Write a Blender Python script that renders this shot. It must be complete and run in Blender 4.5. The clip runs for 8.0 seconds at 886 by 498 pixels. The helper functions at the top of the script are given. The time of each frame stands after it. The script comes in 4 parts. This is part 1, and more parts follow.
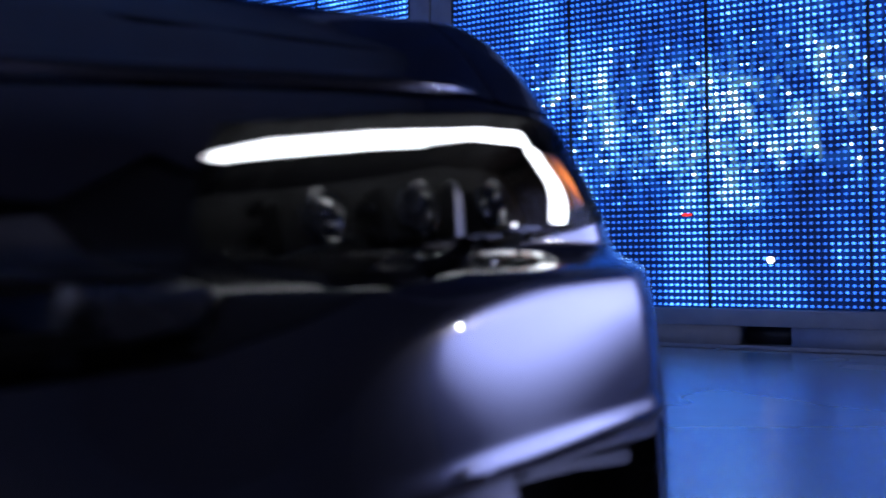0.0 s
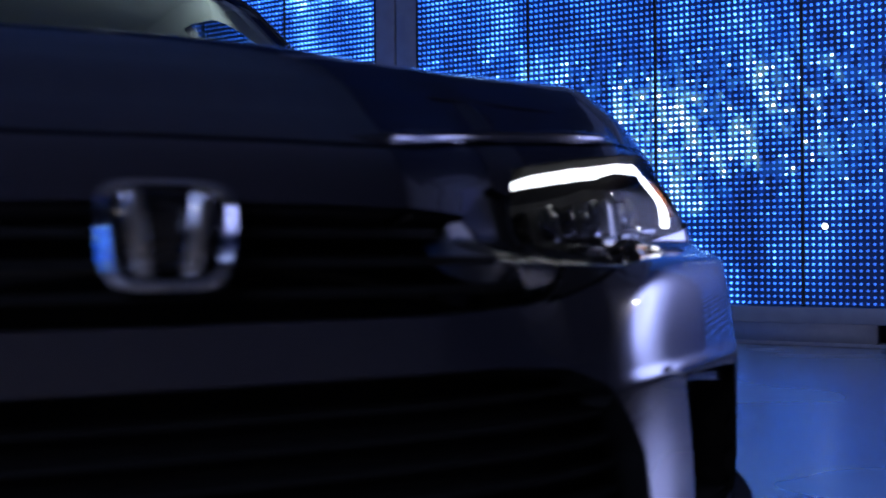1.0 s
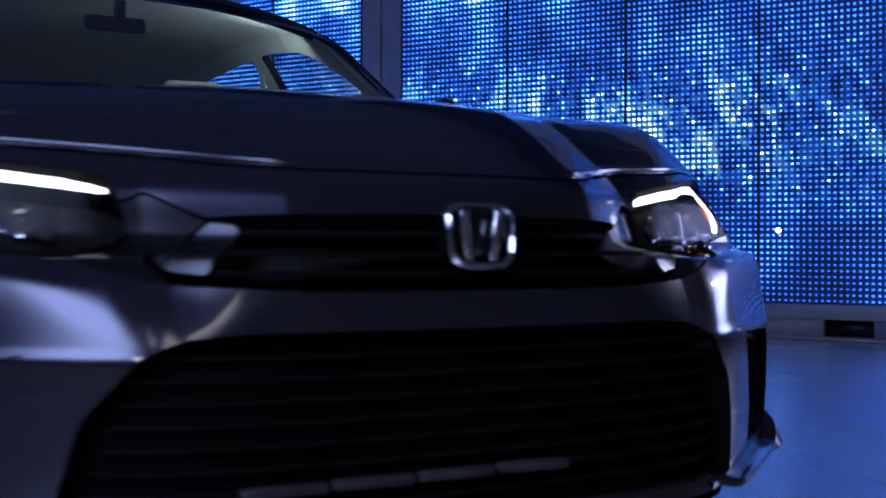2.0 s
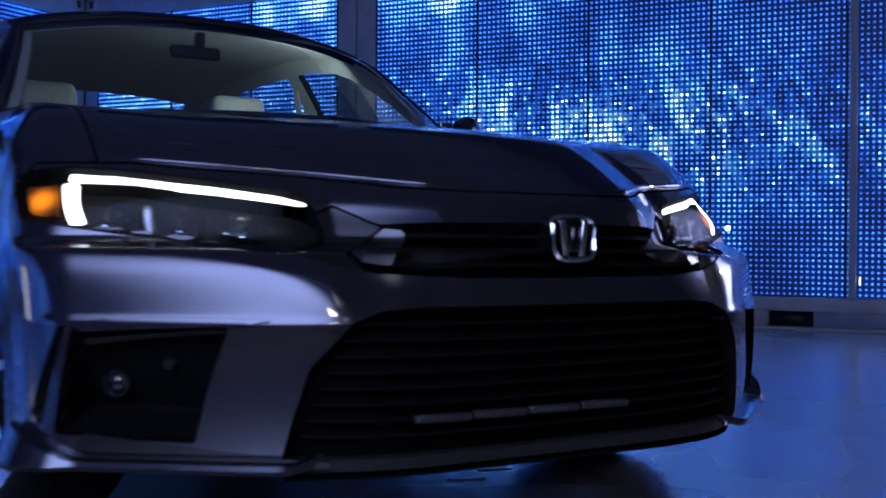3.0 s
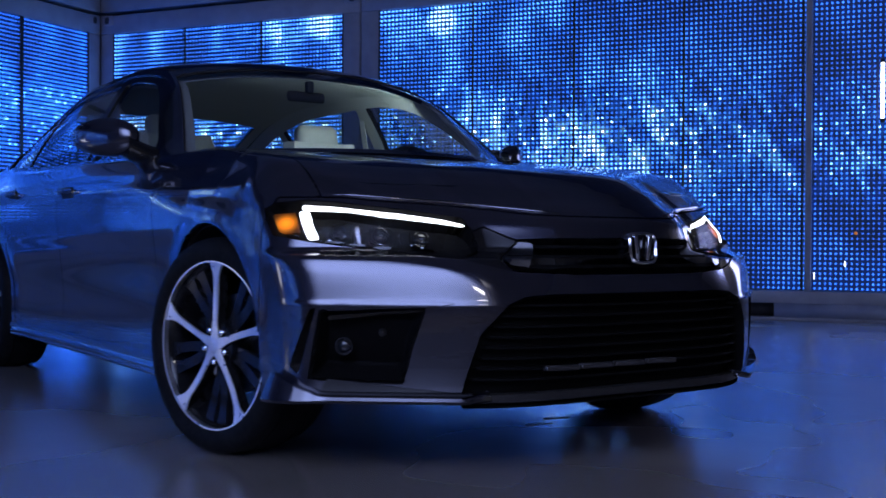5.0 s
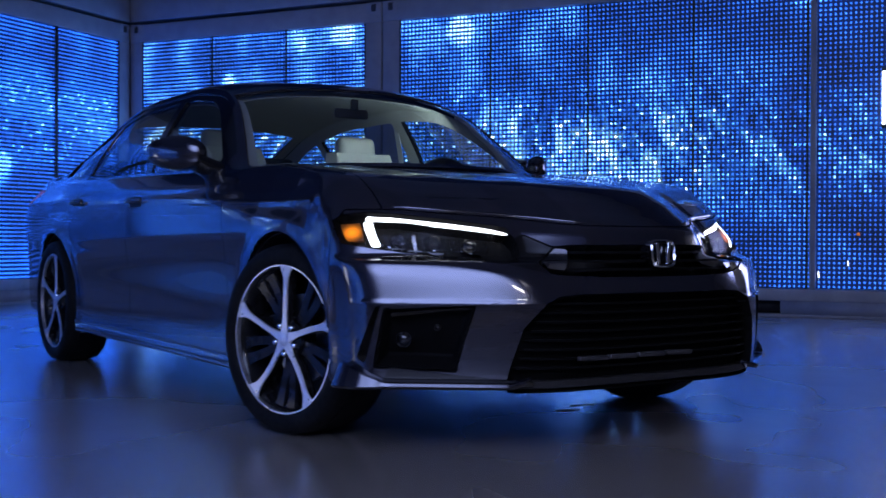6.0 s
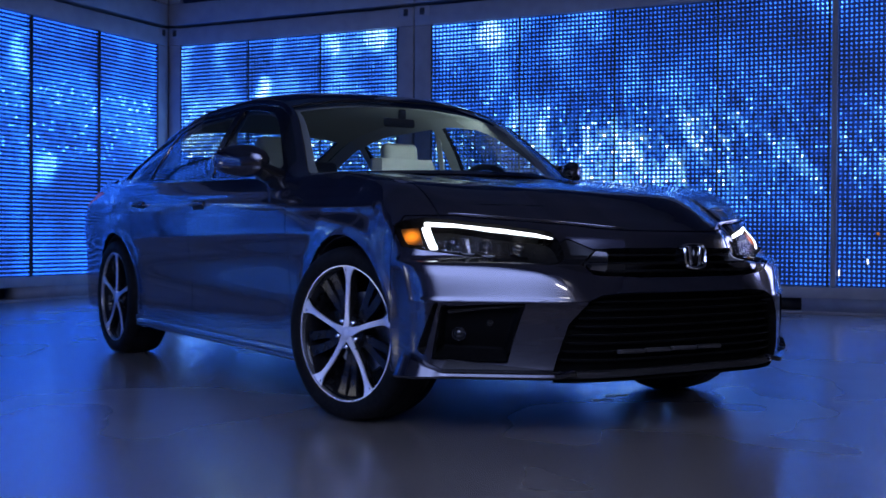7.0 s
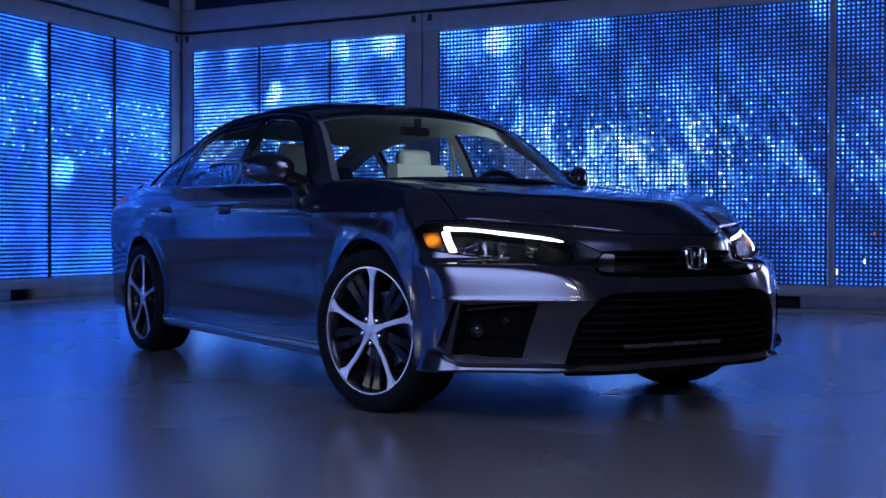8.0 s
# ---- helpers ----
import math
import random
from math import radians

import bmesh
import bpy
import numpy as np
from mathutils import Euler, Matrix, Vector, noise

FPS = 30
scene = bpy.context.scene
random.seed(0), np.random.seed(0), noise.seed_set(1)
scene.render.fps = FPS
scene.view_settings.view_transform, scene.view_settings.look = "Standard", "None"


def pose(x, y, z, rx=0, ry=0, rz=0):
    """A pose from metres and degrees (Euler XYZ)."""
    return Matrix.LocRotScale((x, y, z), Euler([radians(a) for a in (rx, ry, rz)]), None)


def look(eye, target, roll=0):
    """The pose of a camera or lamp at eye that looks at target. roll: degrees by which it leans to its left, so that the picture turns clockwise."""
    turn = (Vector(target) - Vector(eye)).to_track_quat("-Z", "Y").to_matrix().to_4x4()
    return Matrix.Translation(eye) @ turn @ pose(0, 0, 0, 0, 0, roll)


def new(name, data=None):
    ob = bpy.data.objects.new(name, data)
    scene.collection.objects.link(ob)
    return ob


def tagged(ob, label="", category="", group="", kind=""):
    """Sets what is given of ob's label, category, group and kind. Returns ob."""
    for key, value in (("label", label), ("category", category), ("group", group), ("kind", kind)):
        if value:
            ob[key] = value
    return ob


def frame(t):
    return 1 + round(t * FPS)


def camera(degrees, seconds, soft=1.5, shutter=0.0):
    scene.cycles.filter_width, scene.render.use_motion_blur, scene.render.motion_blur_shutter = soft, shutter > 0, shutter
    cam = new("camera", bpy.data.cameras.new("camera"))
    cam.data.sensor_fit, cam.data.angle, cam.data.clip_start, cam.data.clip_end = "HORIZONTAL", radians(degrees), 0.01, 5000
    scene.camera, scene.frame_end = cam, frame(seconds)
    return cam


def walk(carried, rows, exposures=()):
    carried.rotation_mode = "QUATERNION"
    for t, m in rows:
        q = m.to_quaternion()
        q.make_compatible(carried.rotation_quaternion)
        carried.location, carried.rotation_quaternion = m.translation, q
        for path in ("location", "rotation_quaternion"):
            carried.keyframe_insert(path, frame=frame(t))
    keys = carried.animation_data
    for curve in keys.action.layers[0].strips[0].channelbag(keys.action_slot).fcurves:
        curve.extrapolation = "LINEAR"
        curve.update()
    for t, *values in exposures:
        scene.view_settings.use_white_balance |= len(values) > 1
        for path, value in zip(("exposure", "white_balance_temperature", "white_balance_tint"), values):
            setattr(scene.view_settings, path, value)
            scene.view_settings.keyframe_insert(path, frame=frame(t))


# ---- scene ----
cam = camera(43.0, 8.0, soft=1.5, shutter=0.8)
cam.data.dof.use_dof, cam.data.dof.focus_distance, cam.data.dof.aperture_fstop = True, 4.2, 5.6
ROWS = [
    (0, 0.302, -1.422, 0.609, 90.22, 0.85, -21.71),
    (0.5, 0.067, -1.608, 0.605, 90.15, 0.65, -24.02),
    (1, -0.187, -1.788, 0.603, 90.16, 0.42, -25.69),
    (1.5, -0.488, -1.994, 0.598, 90.20, 0.12, -27.22),
    (1.7, -0.598, -2.071, 0.598, 90.17, -0.01, -27.82),
    (3, -1.315, -2.546, 0.604, 89.80, -0.43, -32.07),
    (3.5, -1.578, -2.710, 0.612, 89.74, -0.41, -33.26),
    (4, -1.834, -2.907, 0.623, 89.56, -0.45, -34.34),
    (4.5, -2.034, -3.021, 0.627, 89.60, -0.34, -34.60),
    (6, -2.569, -3.445, 0.661, 89.49, -0.23, -34.24),
    (6.5, -2.726, -3.560, 0.675, 89.33, -0.26, -33.76),
    (7, -2.855, -3.670, 0.688, 89.25, -0.33, -33.27),
    (7.5, -2.978, -3.807, 0.698, 89.23, -0.29, -33.06),
    (8, -3.064, -3.878, 0.703, 89.23, -0.18, -33.17),
]
walk(cam, [(t, pose(x, y, z, a, b, c)) for t, x, y, z, a, b, c in ROWS])

# ---- world, lamps, exposure ----
KNOT = Vector((1.633, 8.98, 0))                 # corner of the two screen walls
ALONG = Vector((.516, -.8565, 0)).normalized()  # along the long wall, away from the corner
OUT = Vector((.8565, .516, 0)).normalized()     # out through the long wall
WALL_H = 5.7

world = bpy.data.worlds.new("night")
world.use_nodes = True
scene.world = world
world.node_tree.nodes["Background"].inputs[0].default_value = (.004, .007, .02, 1)
world.node_tree.nodes["Background"].inputs[1].default_value = 1.0
scene.view_settings.exposure = 0.18


def softbox(name, eye, target, wide, high, power, colour):
    data = bpy.data.lights.new(name, "AREA")
    data.shape, data.size, data.size_y, data.energy, data.color = "RECTANGLE", wide, high, power, colour
    ob = new(name, data)
    ob.matrix_world = look(eye, target)
    return ob


SIDE_LAMP = ((5.1, -.1, 1.95), (.5, -.8, .5), .05, .05, 4, (1.0, .95, .92))
KICK = ((-1.90, -3.78, 1.98), (-.46, -.83, .5), .36, .13, 4, (1, .96, .97))
# fill light added inside the cabin to brighten seats and lining
CABIN_FILL = ((.40, 1.10, 1.225), (.36, 1.62, 1.0), .16, .05, 1.9, (.74, .95, 1.0))
for title, lamp in (("side_lamp", SIDE_LAMP), ("kick_light", KICK), ("cabin_fill", CABIN_FILL)):
    softbox(title, *lamp)
# the large softboxes: eye, target, half width, half height, strength at the middle, colour
KEY = ((-3.5, -3.5, 2.80), (-.65, -.70, .50), 2.25, 1.75, 5.8, (.41, .51, 1.0))
RIM = ((5.85, .45, 1.52), (.6, -.7, .52), 1.15, 1.05, 5.6, (.40, .46, 1.0))
LOW_BOX = ((-4.1, 2.0, .62), (-.88, -.3, .5), .26, .22, 2.8, (1.0, .98, 1.0))
# unseen fill panel, added to lift the floor and hall with neutral light
HIGH_FILL = ((-5.2, -7.0, 5.45), (-5.2, -6.999, 0), 4.2, 2.6, 4.8, (.80, .78, .88))

# ---- materials ----
def nodes_of(name):
    m = bpy.data.materials.new(name)
    m.use_nodes = True
    nt = m.node_tree
    return m, nt, nt.nodes["Principled BSDF"], nt.links


def grain(nt, scale, detail=3.0, coords="Object", stretch=(1, 1, 1)):
    tc = nt.nodes.new("ShaderNodeTexCoord")
    mp = nt.nodes.new("ShaderNodeMapping")
    mp.inputs["Scale"].default_value = stretch
    n = nt.nodes.new("ShaderNodeTexNoise")
    n.inputs["Scale"].default_value, n.inputs["Detail"].default_value = scale, detail
    nt.links.new(tc.outputs[coords], mp.inputs[0])
    nt.links.new(mp.outputs[0], n.inputs["Vector"])
    return n


def spread(nt, source, low, high):
    r = nt.nodes.new("ShaderNodeMapRange")
    r.interpolation_type = "SMOOTHSTEP"
    r.inputs["From Min"].default_value, r.inputs["From Max"].default_value = .22, .78
    r.inputs["To Min"].default_value, r.inputs["To Max"].default_value = low, high
    nt.links.new(source, r.inputs[0])
    return r.outputs[0]


def blend(nt, fac, a, b):
    mx = nt.nodes.new("ShaderNodeMix")
    mx.data_type = "RGBA"
    mx.inputs["A"].default_value, mx.inputs["B"].default_value = (*a, 1), (*b, 1)
    nt.links.new(fac, mx.inputs["Factor"])
    return mx.outputs["Result"]


def relief(nt, bsdf, source, strength, distance=.002):
    b = nt.nodes.new("ShaderNodeBump")
    b.inputs["Strength"].default_value, b.inputs["Distance"].default_value = strength, distance
    nt.links.new(source, b.inputs["Height"])
    nt.links.new(b.outputs[0], bsdf.inputs["Normal"])


def surface(name, dark, light, rough, metal=0.0, scale=20.0, wear=.08, bump=.0, coat=0.0, spec=.5, coords="Object"):
    m, nt, b, links = nodes_of(name)
    n = grain(nt, scale, 4, coords)
    links.new(blend(nt, spread(nt, n.outputs[0], 0, 1), dark, light), b.inputs["Base Color"])
    n2 = grain(nt, scale * .17, 5, coords)
    links.new(spread(nt, n2.outputs[0], max(rough - wear, .02), rough + wear), b.inputs["Roughness"])
    b.inputs["Metallic"].default_value = metal
    b.inputs["Specular IOR Level"].default_value = spec
    b.inputs["Coat Weight"].default_value, b.inputs["Coat Roughness"].default_value = coat, .03
    if bump:
        relief(nt, b, n.outputs[0], bump)
    return m


def car_paint():
    m, nt, b, links = nodes_of("grey_metallic_paint")
    flake = grain(nt, 2600, 0)
    links.new(blend(nt, spread(nt, flake.outputs[0], 0, 1), (.024, .025, .039), (.058, .060, .091)), b.inputs["Base Color"])
    b.inputs["Metallic"].default_value = .72
    dust = grain(nt, 6, 6)
    links.new(spread(nt, dust.outputs[0], .20, .235), b.inputs["Roughness"])
    b.inputs["Coat Weight"].default_value, b.inputs["Coat Roughness"].default_value = 1.0, .038
    b.inputs["Coat IOR"].default_value = 1.68
    peel = grain(nt, 240, 1)
    relief(nt, b, peel.outputs[0], .012, .0006)
    return m


def glass(name, tint, rough=.0, mirror=.0, rise_to=1.0):
    """Thin clear pane: mostly see-through, with a mirror gloss that grows towards grazing."""
    m, nt, b, links = nodes_of(name)
    nt.nodes.remove(b)
    clear = nt.nodes.new("ShaderNodeBsdfTransparent")
    clear.inputs[0].default_value = (*tint, 1)
    gloss = nt.nodes.new("ShaderNodeBsdfGlossy")
    gloss.inputs["Roughness"].default_value = rough + .015
    lw = nt.nodes.new("ShaderNodeLayerWeight")
    lw.inputs[0].default_value = .5
    fr, rise = nt.nodes.new("ShaderNodeMath"), nt.nodes.new("ShaderNodeMath")
    rise.operation, rise.inputs[1].default_value = "POWER", 5.0
    fr.operation, fr.inputs[1].default_value, fr.inputs[2].default_value = "MULTIPLY_ADD", rise_to - mirror, mirror
    links.new(lw.outputs["Facing"], rise.inputs[0])
    links.new(rise.outputs[0], fr.inputs[0])
    mx = nt.nodes.new("ShaderNodeMixShader")
    links.new(fr.outputs[0], mx.inputs[0])
    links.new(clear.outputs[0], mx.inputs[1])
    links.new(gloss.outputs[0], mx.inputs[2])
    links.new(mx.outputs[0], nt.nodes["Material Output"].inputs[0])
    return m


def lamp_material(name, colour, strength):
    m, nt, b, links = nodes_of(name)
    b.inputs["Base Color"].default_value = (*colour, 1)
    b.inputs["Roughness"].default_value = .3
    b.inputs["Emission Color"].default_value = (*colour, 1)
    b.inputs["Emission Strength"].default_value = strength
    return m


def soft_glow(name, colour, strength, coords, middle, reach, full=1.0):
    """A lit cloth or lens, brightest over its bulb and fading out towards the rim."""
    m, nt, b, links = nodes_of(name)
    tc, mp = nt.nodes.new("ShaderNodeTexCoord"), nt.nodes.new("ShaderNodeMapping")
    mp.inputs["Scale"].default_value = [1 / r for r in reach]
    mp.inputs["Location"].default_value = [-c / r for c, r in zip(middle, reach)]
    g = nt.nodes.new("ShaderNodeTexGradient")
    g.gradient_type = "SPHERICAL"
    r = nt.nodes.new("ShaderNodeMapRange")
    r.interpolation_type = "SMOOTHSTEP"
    r.inputs["From Max"].default_value, r.inputs["To Max"].default_value = full, strength
    links.new(tc.outputs[coords], mp.inputs[0])
    links.new(mp.outputs[0], g.inputs[0])
    links.new(g.outputs["Fac"], r.inputs[0])
    links.new(r.outputs[0], b.inputs["Emission Strength"])
    b.inputs["Emission Color"].default_value = (*colour, 1)
    b.inputs["Base Color"].default_value = (*[.25 * c for c in colour], 1)
    b.inputs["Roughness"].default_value = .4
    return m


def concrete():
    m, nt, b, links = nodes_of("polished_concrete")
    big, mid = grain(nt, .75, 2), grain(nt, 2.6, 2)
    tone = nt.nodes.new("ShaderNodeMix")
    tone.inputs[0].default_value = .42
    links.new(big.outputs[0], tone.inputs[2])
    links.new(mid.outputs[0], tone.inputs[3])
    links.new(blend(nt, spread(nt, tone.outputs[0], 0, 1), (.245, .217, .189), (.40, .358, .314)), b.inputs["Base Color"])
    links.new(spread(nt, big.outputs[0], .22, .30), b.inputs["Roughness"])
    b.inputs["Specular IOR Level"].default_value = .7
    b.inputs["Coat Weight"].default_value, b.inputs["Coat Roughness"].default_value = 1.0, .25
    b.inputs["Coat IOR"].default_value = 1.95
    return m


def screen_picture(name, share, back, span_x=(5.6, 7.6), gain=(.97, .56), pale=0.0, disc_scale=1.7, streaks=1.0, discs=.36, band=(.70, 1.20, 1.65, 2.25)):
    """The moving picture on the light screens at one moment: blue water, vertical streaks and out-of-focus discs."""
    m, nt, b, links = nodes_of(name)
    N = nt.nodes.new

    def math_node(op, a=None, c=None, value=None, clamp=False):
        q = N("ShaderNodeMath")
        q.operation, q.use_clamp = op, clamp
        if a is not None:
            links.new(a, q.inputs[0])
        if c is not None:
            links.new(c, q.inputs[1])
        if value is not None:
            q.inputs[1].default_value = value
        q.inputs[2].default_value = .045
        return q.outputs[0]

    def span(source, a, c):
        r = N("ShaderNodeMapRange")
        r.interpolation_type = "SMOOTHSTEP"
        r.inputs["From Min"].default_value, r.inputs["From Max"].default_value = a, c
        links.new(source, r.inputs[0])
        return r.outputs[0]

    def span_down(source, a, c):
        r = N("ShaderNodeMapRange")
        r.inputs["From Min"].default_value, r.inputs["From Max"].default_value = a, c
        r.inputs["To Min"].default_value, r.inputs["To Max"].default_value = 1, 0
        links.new(source, r.inputs[0])
        return r.outputs[0]

    cloud = grain(nt, 1.6, 2, stretch=(1, 1, .8))
    spark = grain(nt, 24.0, 0, stretch=(1, 1, .55))
    tc = N("ShaderNodeTexCoord")
    vor = N("ShaderNodeTexVoronoi")
    vor.inputs["Scale"].default_value = disc_scale
    links.new(tc.outputs["Object"], vor.inputs["Vector"])
    sep = N("ShaderNodeSeparateXYZ")
    links.new(tc.outputs["Object"], sep.inputs[0])
    height = sep.outputs["Z"]
    # streaks that fan out downwards from a point above the screens
    fan = math_node("DIVIDE", math_node("SUBTRACT", sep.outputs["X"], value=4.85), math_node("MAXIMUM", math_node("ADD", math_node("MULTIPLY", height, value=-1.0), value=4.9), value=.25))
    ray_at = N("ShaderNodeCombineXYZ")
    links.new(math_node("MULTIPLY", fan, value=23.0), ray_at.inputs[0])
    links.new(math_node("MULTIPLY", height, value=1.9), ray_at.inputs[1])
    streak = N("ShaderNodeTexNoise")
    streak.inputs["Scale"].default_value, streak.inputs["Detail"].default_value = 1.0, 1.0
    links.new(ray_at.outputs[0], streak.inputs["Vector"])
    middle = math_node("MULTIPLY", span(height, band[0], band[1]), math_node("SUBTRACT", None, span(height, band[2], band[3])))
    middle_in = math_node("ADD", middle, value=0.0)
    for q in nt.nodes:
        if q.type == "MATH" and q.operation == "SUBTRACT" and not q.inputs[0].is_linked:
            q.inputs[0].default_value = 1.0
    disc = math_node("MULTIPLY", span_down(vor.outputs["Distance"], .22, .30), span(cloud.outputs[0], .42, .56))
    glow = span(cloud.outputs[0], .38, .64)
    line = math_node("MULTIPLY", span(streak.outputs[0], .50, .64), math_node("ADD", middle_in, value=.12))
    each = N("ShaderNodeNewGeometry").outputs["Random Per Island"]
    lone = math_node("MULTIPLY", span(each, .66, .92), span(spark.outputs[0], .42, .60))
    star = math_node("MULTIPLY", lone, math_node("ADD", math_node("MULTIPLY", middle_in, value=.85), value=.15))
    light = math_node("ADD", math_node("MULTIPLY_ADD", glow, value=.34), math_node("MULTIPLY", disc, value=discs))
    light = math_node("ADD", light, math_node("MULTIPLY", line, value=.34 * streaks))
    light = math_node("ADD", light, math_node("MULTIPLY", star, value=.75))
    fade = N("ShaderNodeMapRange")
    fade.interpolation_type = "SMOOTHSTEP"
    fade.inputs["From Min"].default_value, fade.inputs["From Max"].default_value = span_x
    fade.inputs["To Min"].default_value, fade.inputs["To Max"].default_value = gain
    links.new(sep.outputs["X"], fade.inputs[0])
    light = math_node("MULTIPLY", light, fade.outputs[0], clamp=True)
    ramp_node = N("ShaderNodeValToRGB")
    cr = ramp_node.color_ramp
    deep = ((0, (.002, .012, .10)), (.22, (.002, .034, .33)), (.5, (.004, .090, .85)), (.75, (.030, .23, 1.0)), (1, (.26, .60, 1.0)))
    light_blue = ((0, (.006, .024, .12)), (.22, (.012, .065, .36)), (.5, (.075, .26, .84)), (.75, (.30, .60, 1.0)), (1, (.82, .97, 1.0)))
    for k, ((at, c), (_, d)) in enumerate(zip(deep, light_blue)):
        mixed = [u + (w - u) * pale for u, w in zip(c, d)]
        stop = cr.elements[0] if k == 0 else cr.elements[1] if k == 1 else cr.elements.new(at)
        stop.position, stop.color = at, (*mixed, 1)
    links.new(light, ramp_node.inputs[0])
    b.inputs["Base Color"].default_value = (*back, 1)
    b.inputs["Roughness"].default_value = .5
    links.new(ramp_node.outputs[0], b.inputs["Emission Color"])
    b.inputs["Emission Strength"].default_value = share
    return m


PAINT = car_paint()
TRIM = surface("gloss_black_trim", (.006, .006, .007), (.012, .012, .013), .16, scale=30, wear=.04, coat=.3)
RUBBER = surface("tyre_rubber", (.006, .006, .0065), (.012, .012, .0125), .66, scale=60, wear=.1, bump=.15, spec=.12)
LAMP_EYE = surface("dark_projector_glass", (.01, .011, .014), (.02, .021, .026), .10, scale=12, wear=.02, coat=.4)
SATIN = surface("satin_grille_metal", (.17, .17, .185), (.23, .23, .245), .30, 1.0, scale=30, wear=.05)
LAMP_BLACK = surface("lamp_housing_black", (.007, .007, .0075), (.012, .012, .0125), .9, scale=60, spec=.05)
PLASTIC = surface("matt_black_plastic", (.022, .021, .021), (.034, .032, .032), .55, scale=300, bump=.2, spec=.25)
GRILLE_BLACK = surface("grille_black", (.005, .005, .0052), (.008, .008, .0083), .7, scale=200, spec=.06)
CHROME = surface("chrome", (.72, .73, .75), (.80, .81, .83), .07, 1.0, scale=9, wear=.03)
MACHINED = surface("machined_alloy", (.80, .81, .84), (.93, .94, .97), .32, .85, scale=160, wear=.06, bump=.05)
DARK_ALLOY = surface("black_alloy", (.008, .008, .009), (.014, .014, .015), .12, .0, scale=40, wear=.04, spec=.3)
STEEL = surface("brake_steel", (.18, .18, .19), (.30, .30, .31), .35, 1.0, scale=50)
SEAT = surface("light_grey_leather", (.36, .36, .36), (.46, .46, .45), .48, scale=120, bump=.25)
LINER = surface("grey_headliner", (.30, .30, .30), (.38, .38, .37), .9, scale=400, bump=.3)
DASH = surface("dashboard_vinyl", (.014, .014, .015), (.024, .024, .025), .55, scale=300, bump=.3)
BEAM_GREY = surface("crash_beam_alloy", (.07, .066, .07), (.11, .105, .11), .5, .5, scale=25)
MIRROR = surface("mirror_silver", (.8, .8, .82), (.82, .82, .84), .03, 1.0, scale=4, wear=.01)
CLEAR = glass("clear_lens", (.97, .98, .98), mirror=.008, rise_to=.22)
WINDOW = glass("window_glass", (.84, .89, .88), mirror=.075)
SIDE_GLASS = glass("side_window_glass", (.60, .66, .66), mirror=.24)
DRL = lamp_material("daylight_strip", (.90, .93, 1.0), 3.6)
AMBER = lamp_material("amber_bead", (1.0, .24, .012), .42)
MARKER_LENS = soft_glow("amber_marker", (1.0, .26, .012), 1.7, "Generated", (.5, .55, .42), (.8, .55, .6))
KEY_CLOTH = soft_glow("key_cloth", KEY[5], KEY[4], "Object", (0, 0, 0), (KEY[2], KEY[3], 9), .7)
FILL_CLOTH = soft_glow("fill_cloth", HIGH_FILL[5], HIGH_FILL[4], "Object", (0, 0, 0), (HIGH_FILL[2], HIGH_FILL[3], 9), .6)
LOW_CLOTH = lamp_material("low_cloth", LOW_BOX[5], LOW_BOX[4])
RIM_CLOTH = soft_glow("rim_cloth", RIM[5], RIM[4], "Object", (0, 0, 0), (RIM[2], RIM[3], 9), .6)
RED = lamp_material("red_tail_lens", (.5, .02, .02), .10)
RED_BEAD = lamp_material("red_bead", (1.0, .03, .02), 1.6)
TUBE = lamp_material("white_tube", (1, 1, 1), 2.6)
CONCRETE = concrete()
CEILING = surface("grey_ceiling_paint", (.165, .145, .128), (.200, .176, .156), .9, scale=3)
LIT_SPOT = surface("lit_spot_silver", (.74, .74, .74), (.82, .82, .82), .22, .0, scale=40, coat=1.0)
STEELWORK = surface("painted_container_steel", (.30, .30, .32), (.38, .38, .40), .5, scale=6, wear=.1, bump=.06)
DARK_WALL = surface("grey_wall_cladding", (.20, .19, .185), (.26, .25, .24), .8, scale=3)
DARK_STEEL = surface("dark_mullion_steel", (.02, .02, .025), (.035, .035, .04), .5, scale=12)
SCREEN_BACK = screen_picture("screen_mesh_glow", .22, (.006, .008, .016))
# side screens: gain rises out of view, added to brighten the flank's reflections
SIDE_BACK = screen_picture("side_screen_mesh_glow", .32, (.006, .008, .016), (3.4, 4.8), (.70, 1.0), disc_scale=1.15, streaks=.3, discs=.58, band=(1.25, 1.6, 2.0, 2.45))
SCREEN_UPPER = screen_picture("upper_screen_glow", .022, (.006, .008, .016))
SCREEN_DOT = screen_picture("screen_diode", 6.3, (.05, .05, .06), pale=.80)
SIDE_DOT = screen_picture("side_screen_diode", 8.2, (.05, .05, .06), (3.4, 4.8), (.58, 1.15), pale=.36, disc_scale=1.15, streaks=.3, discs=.58, band=(1.25, 1.6, 2.0, 2.45))

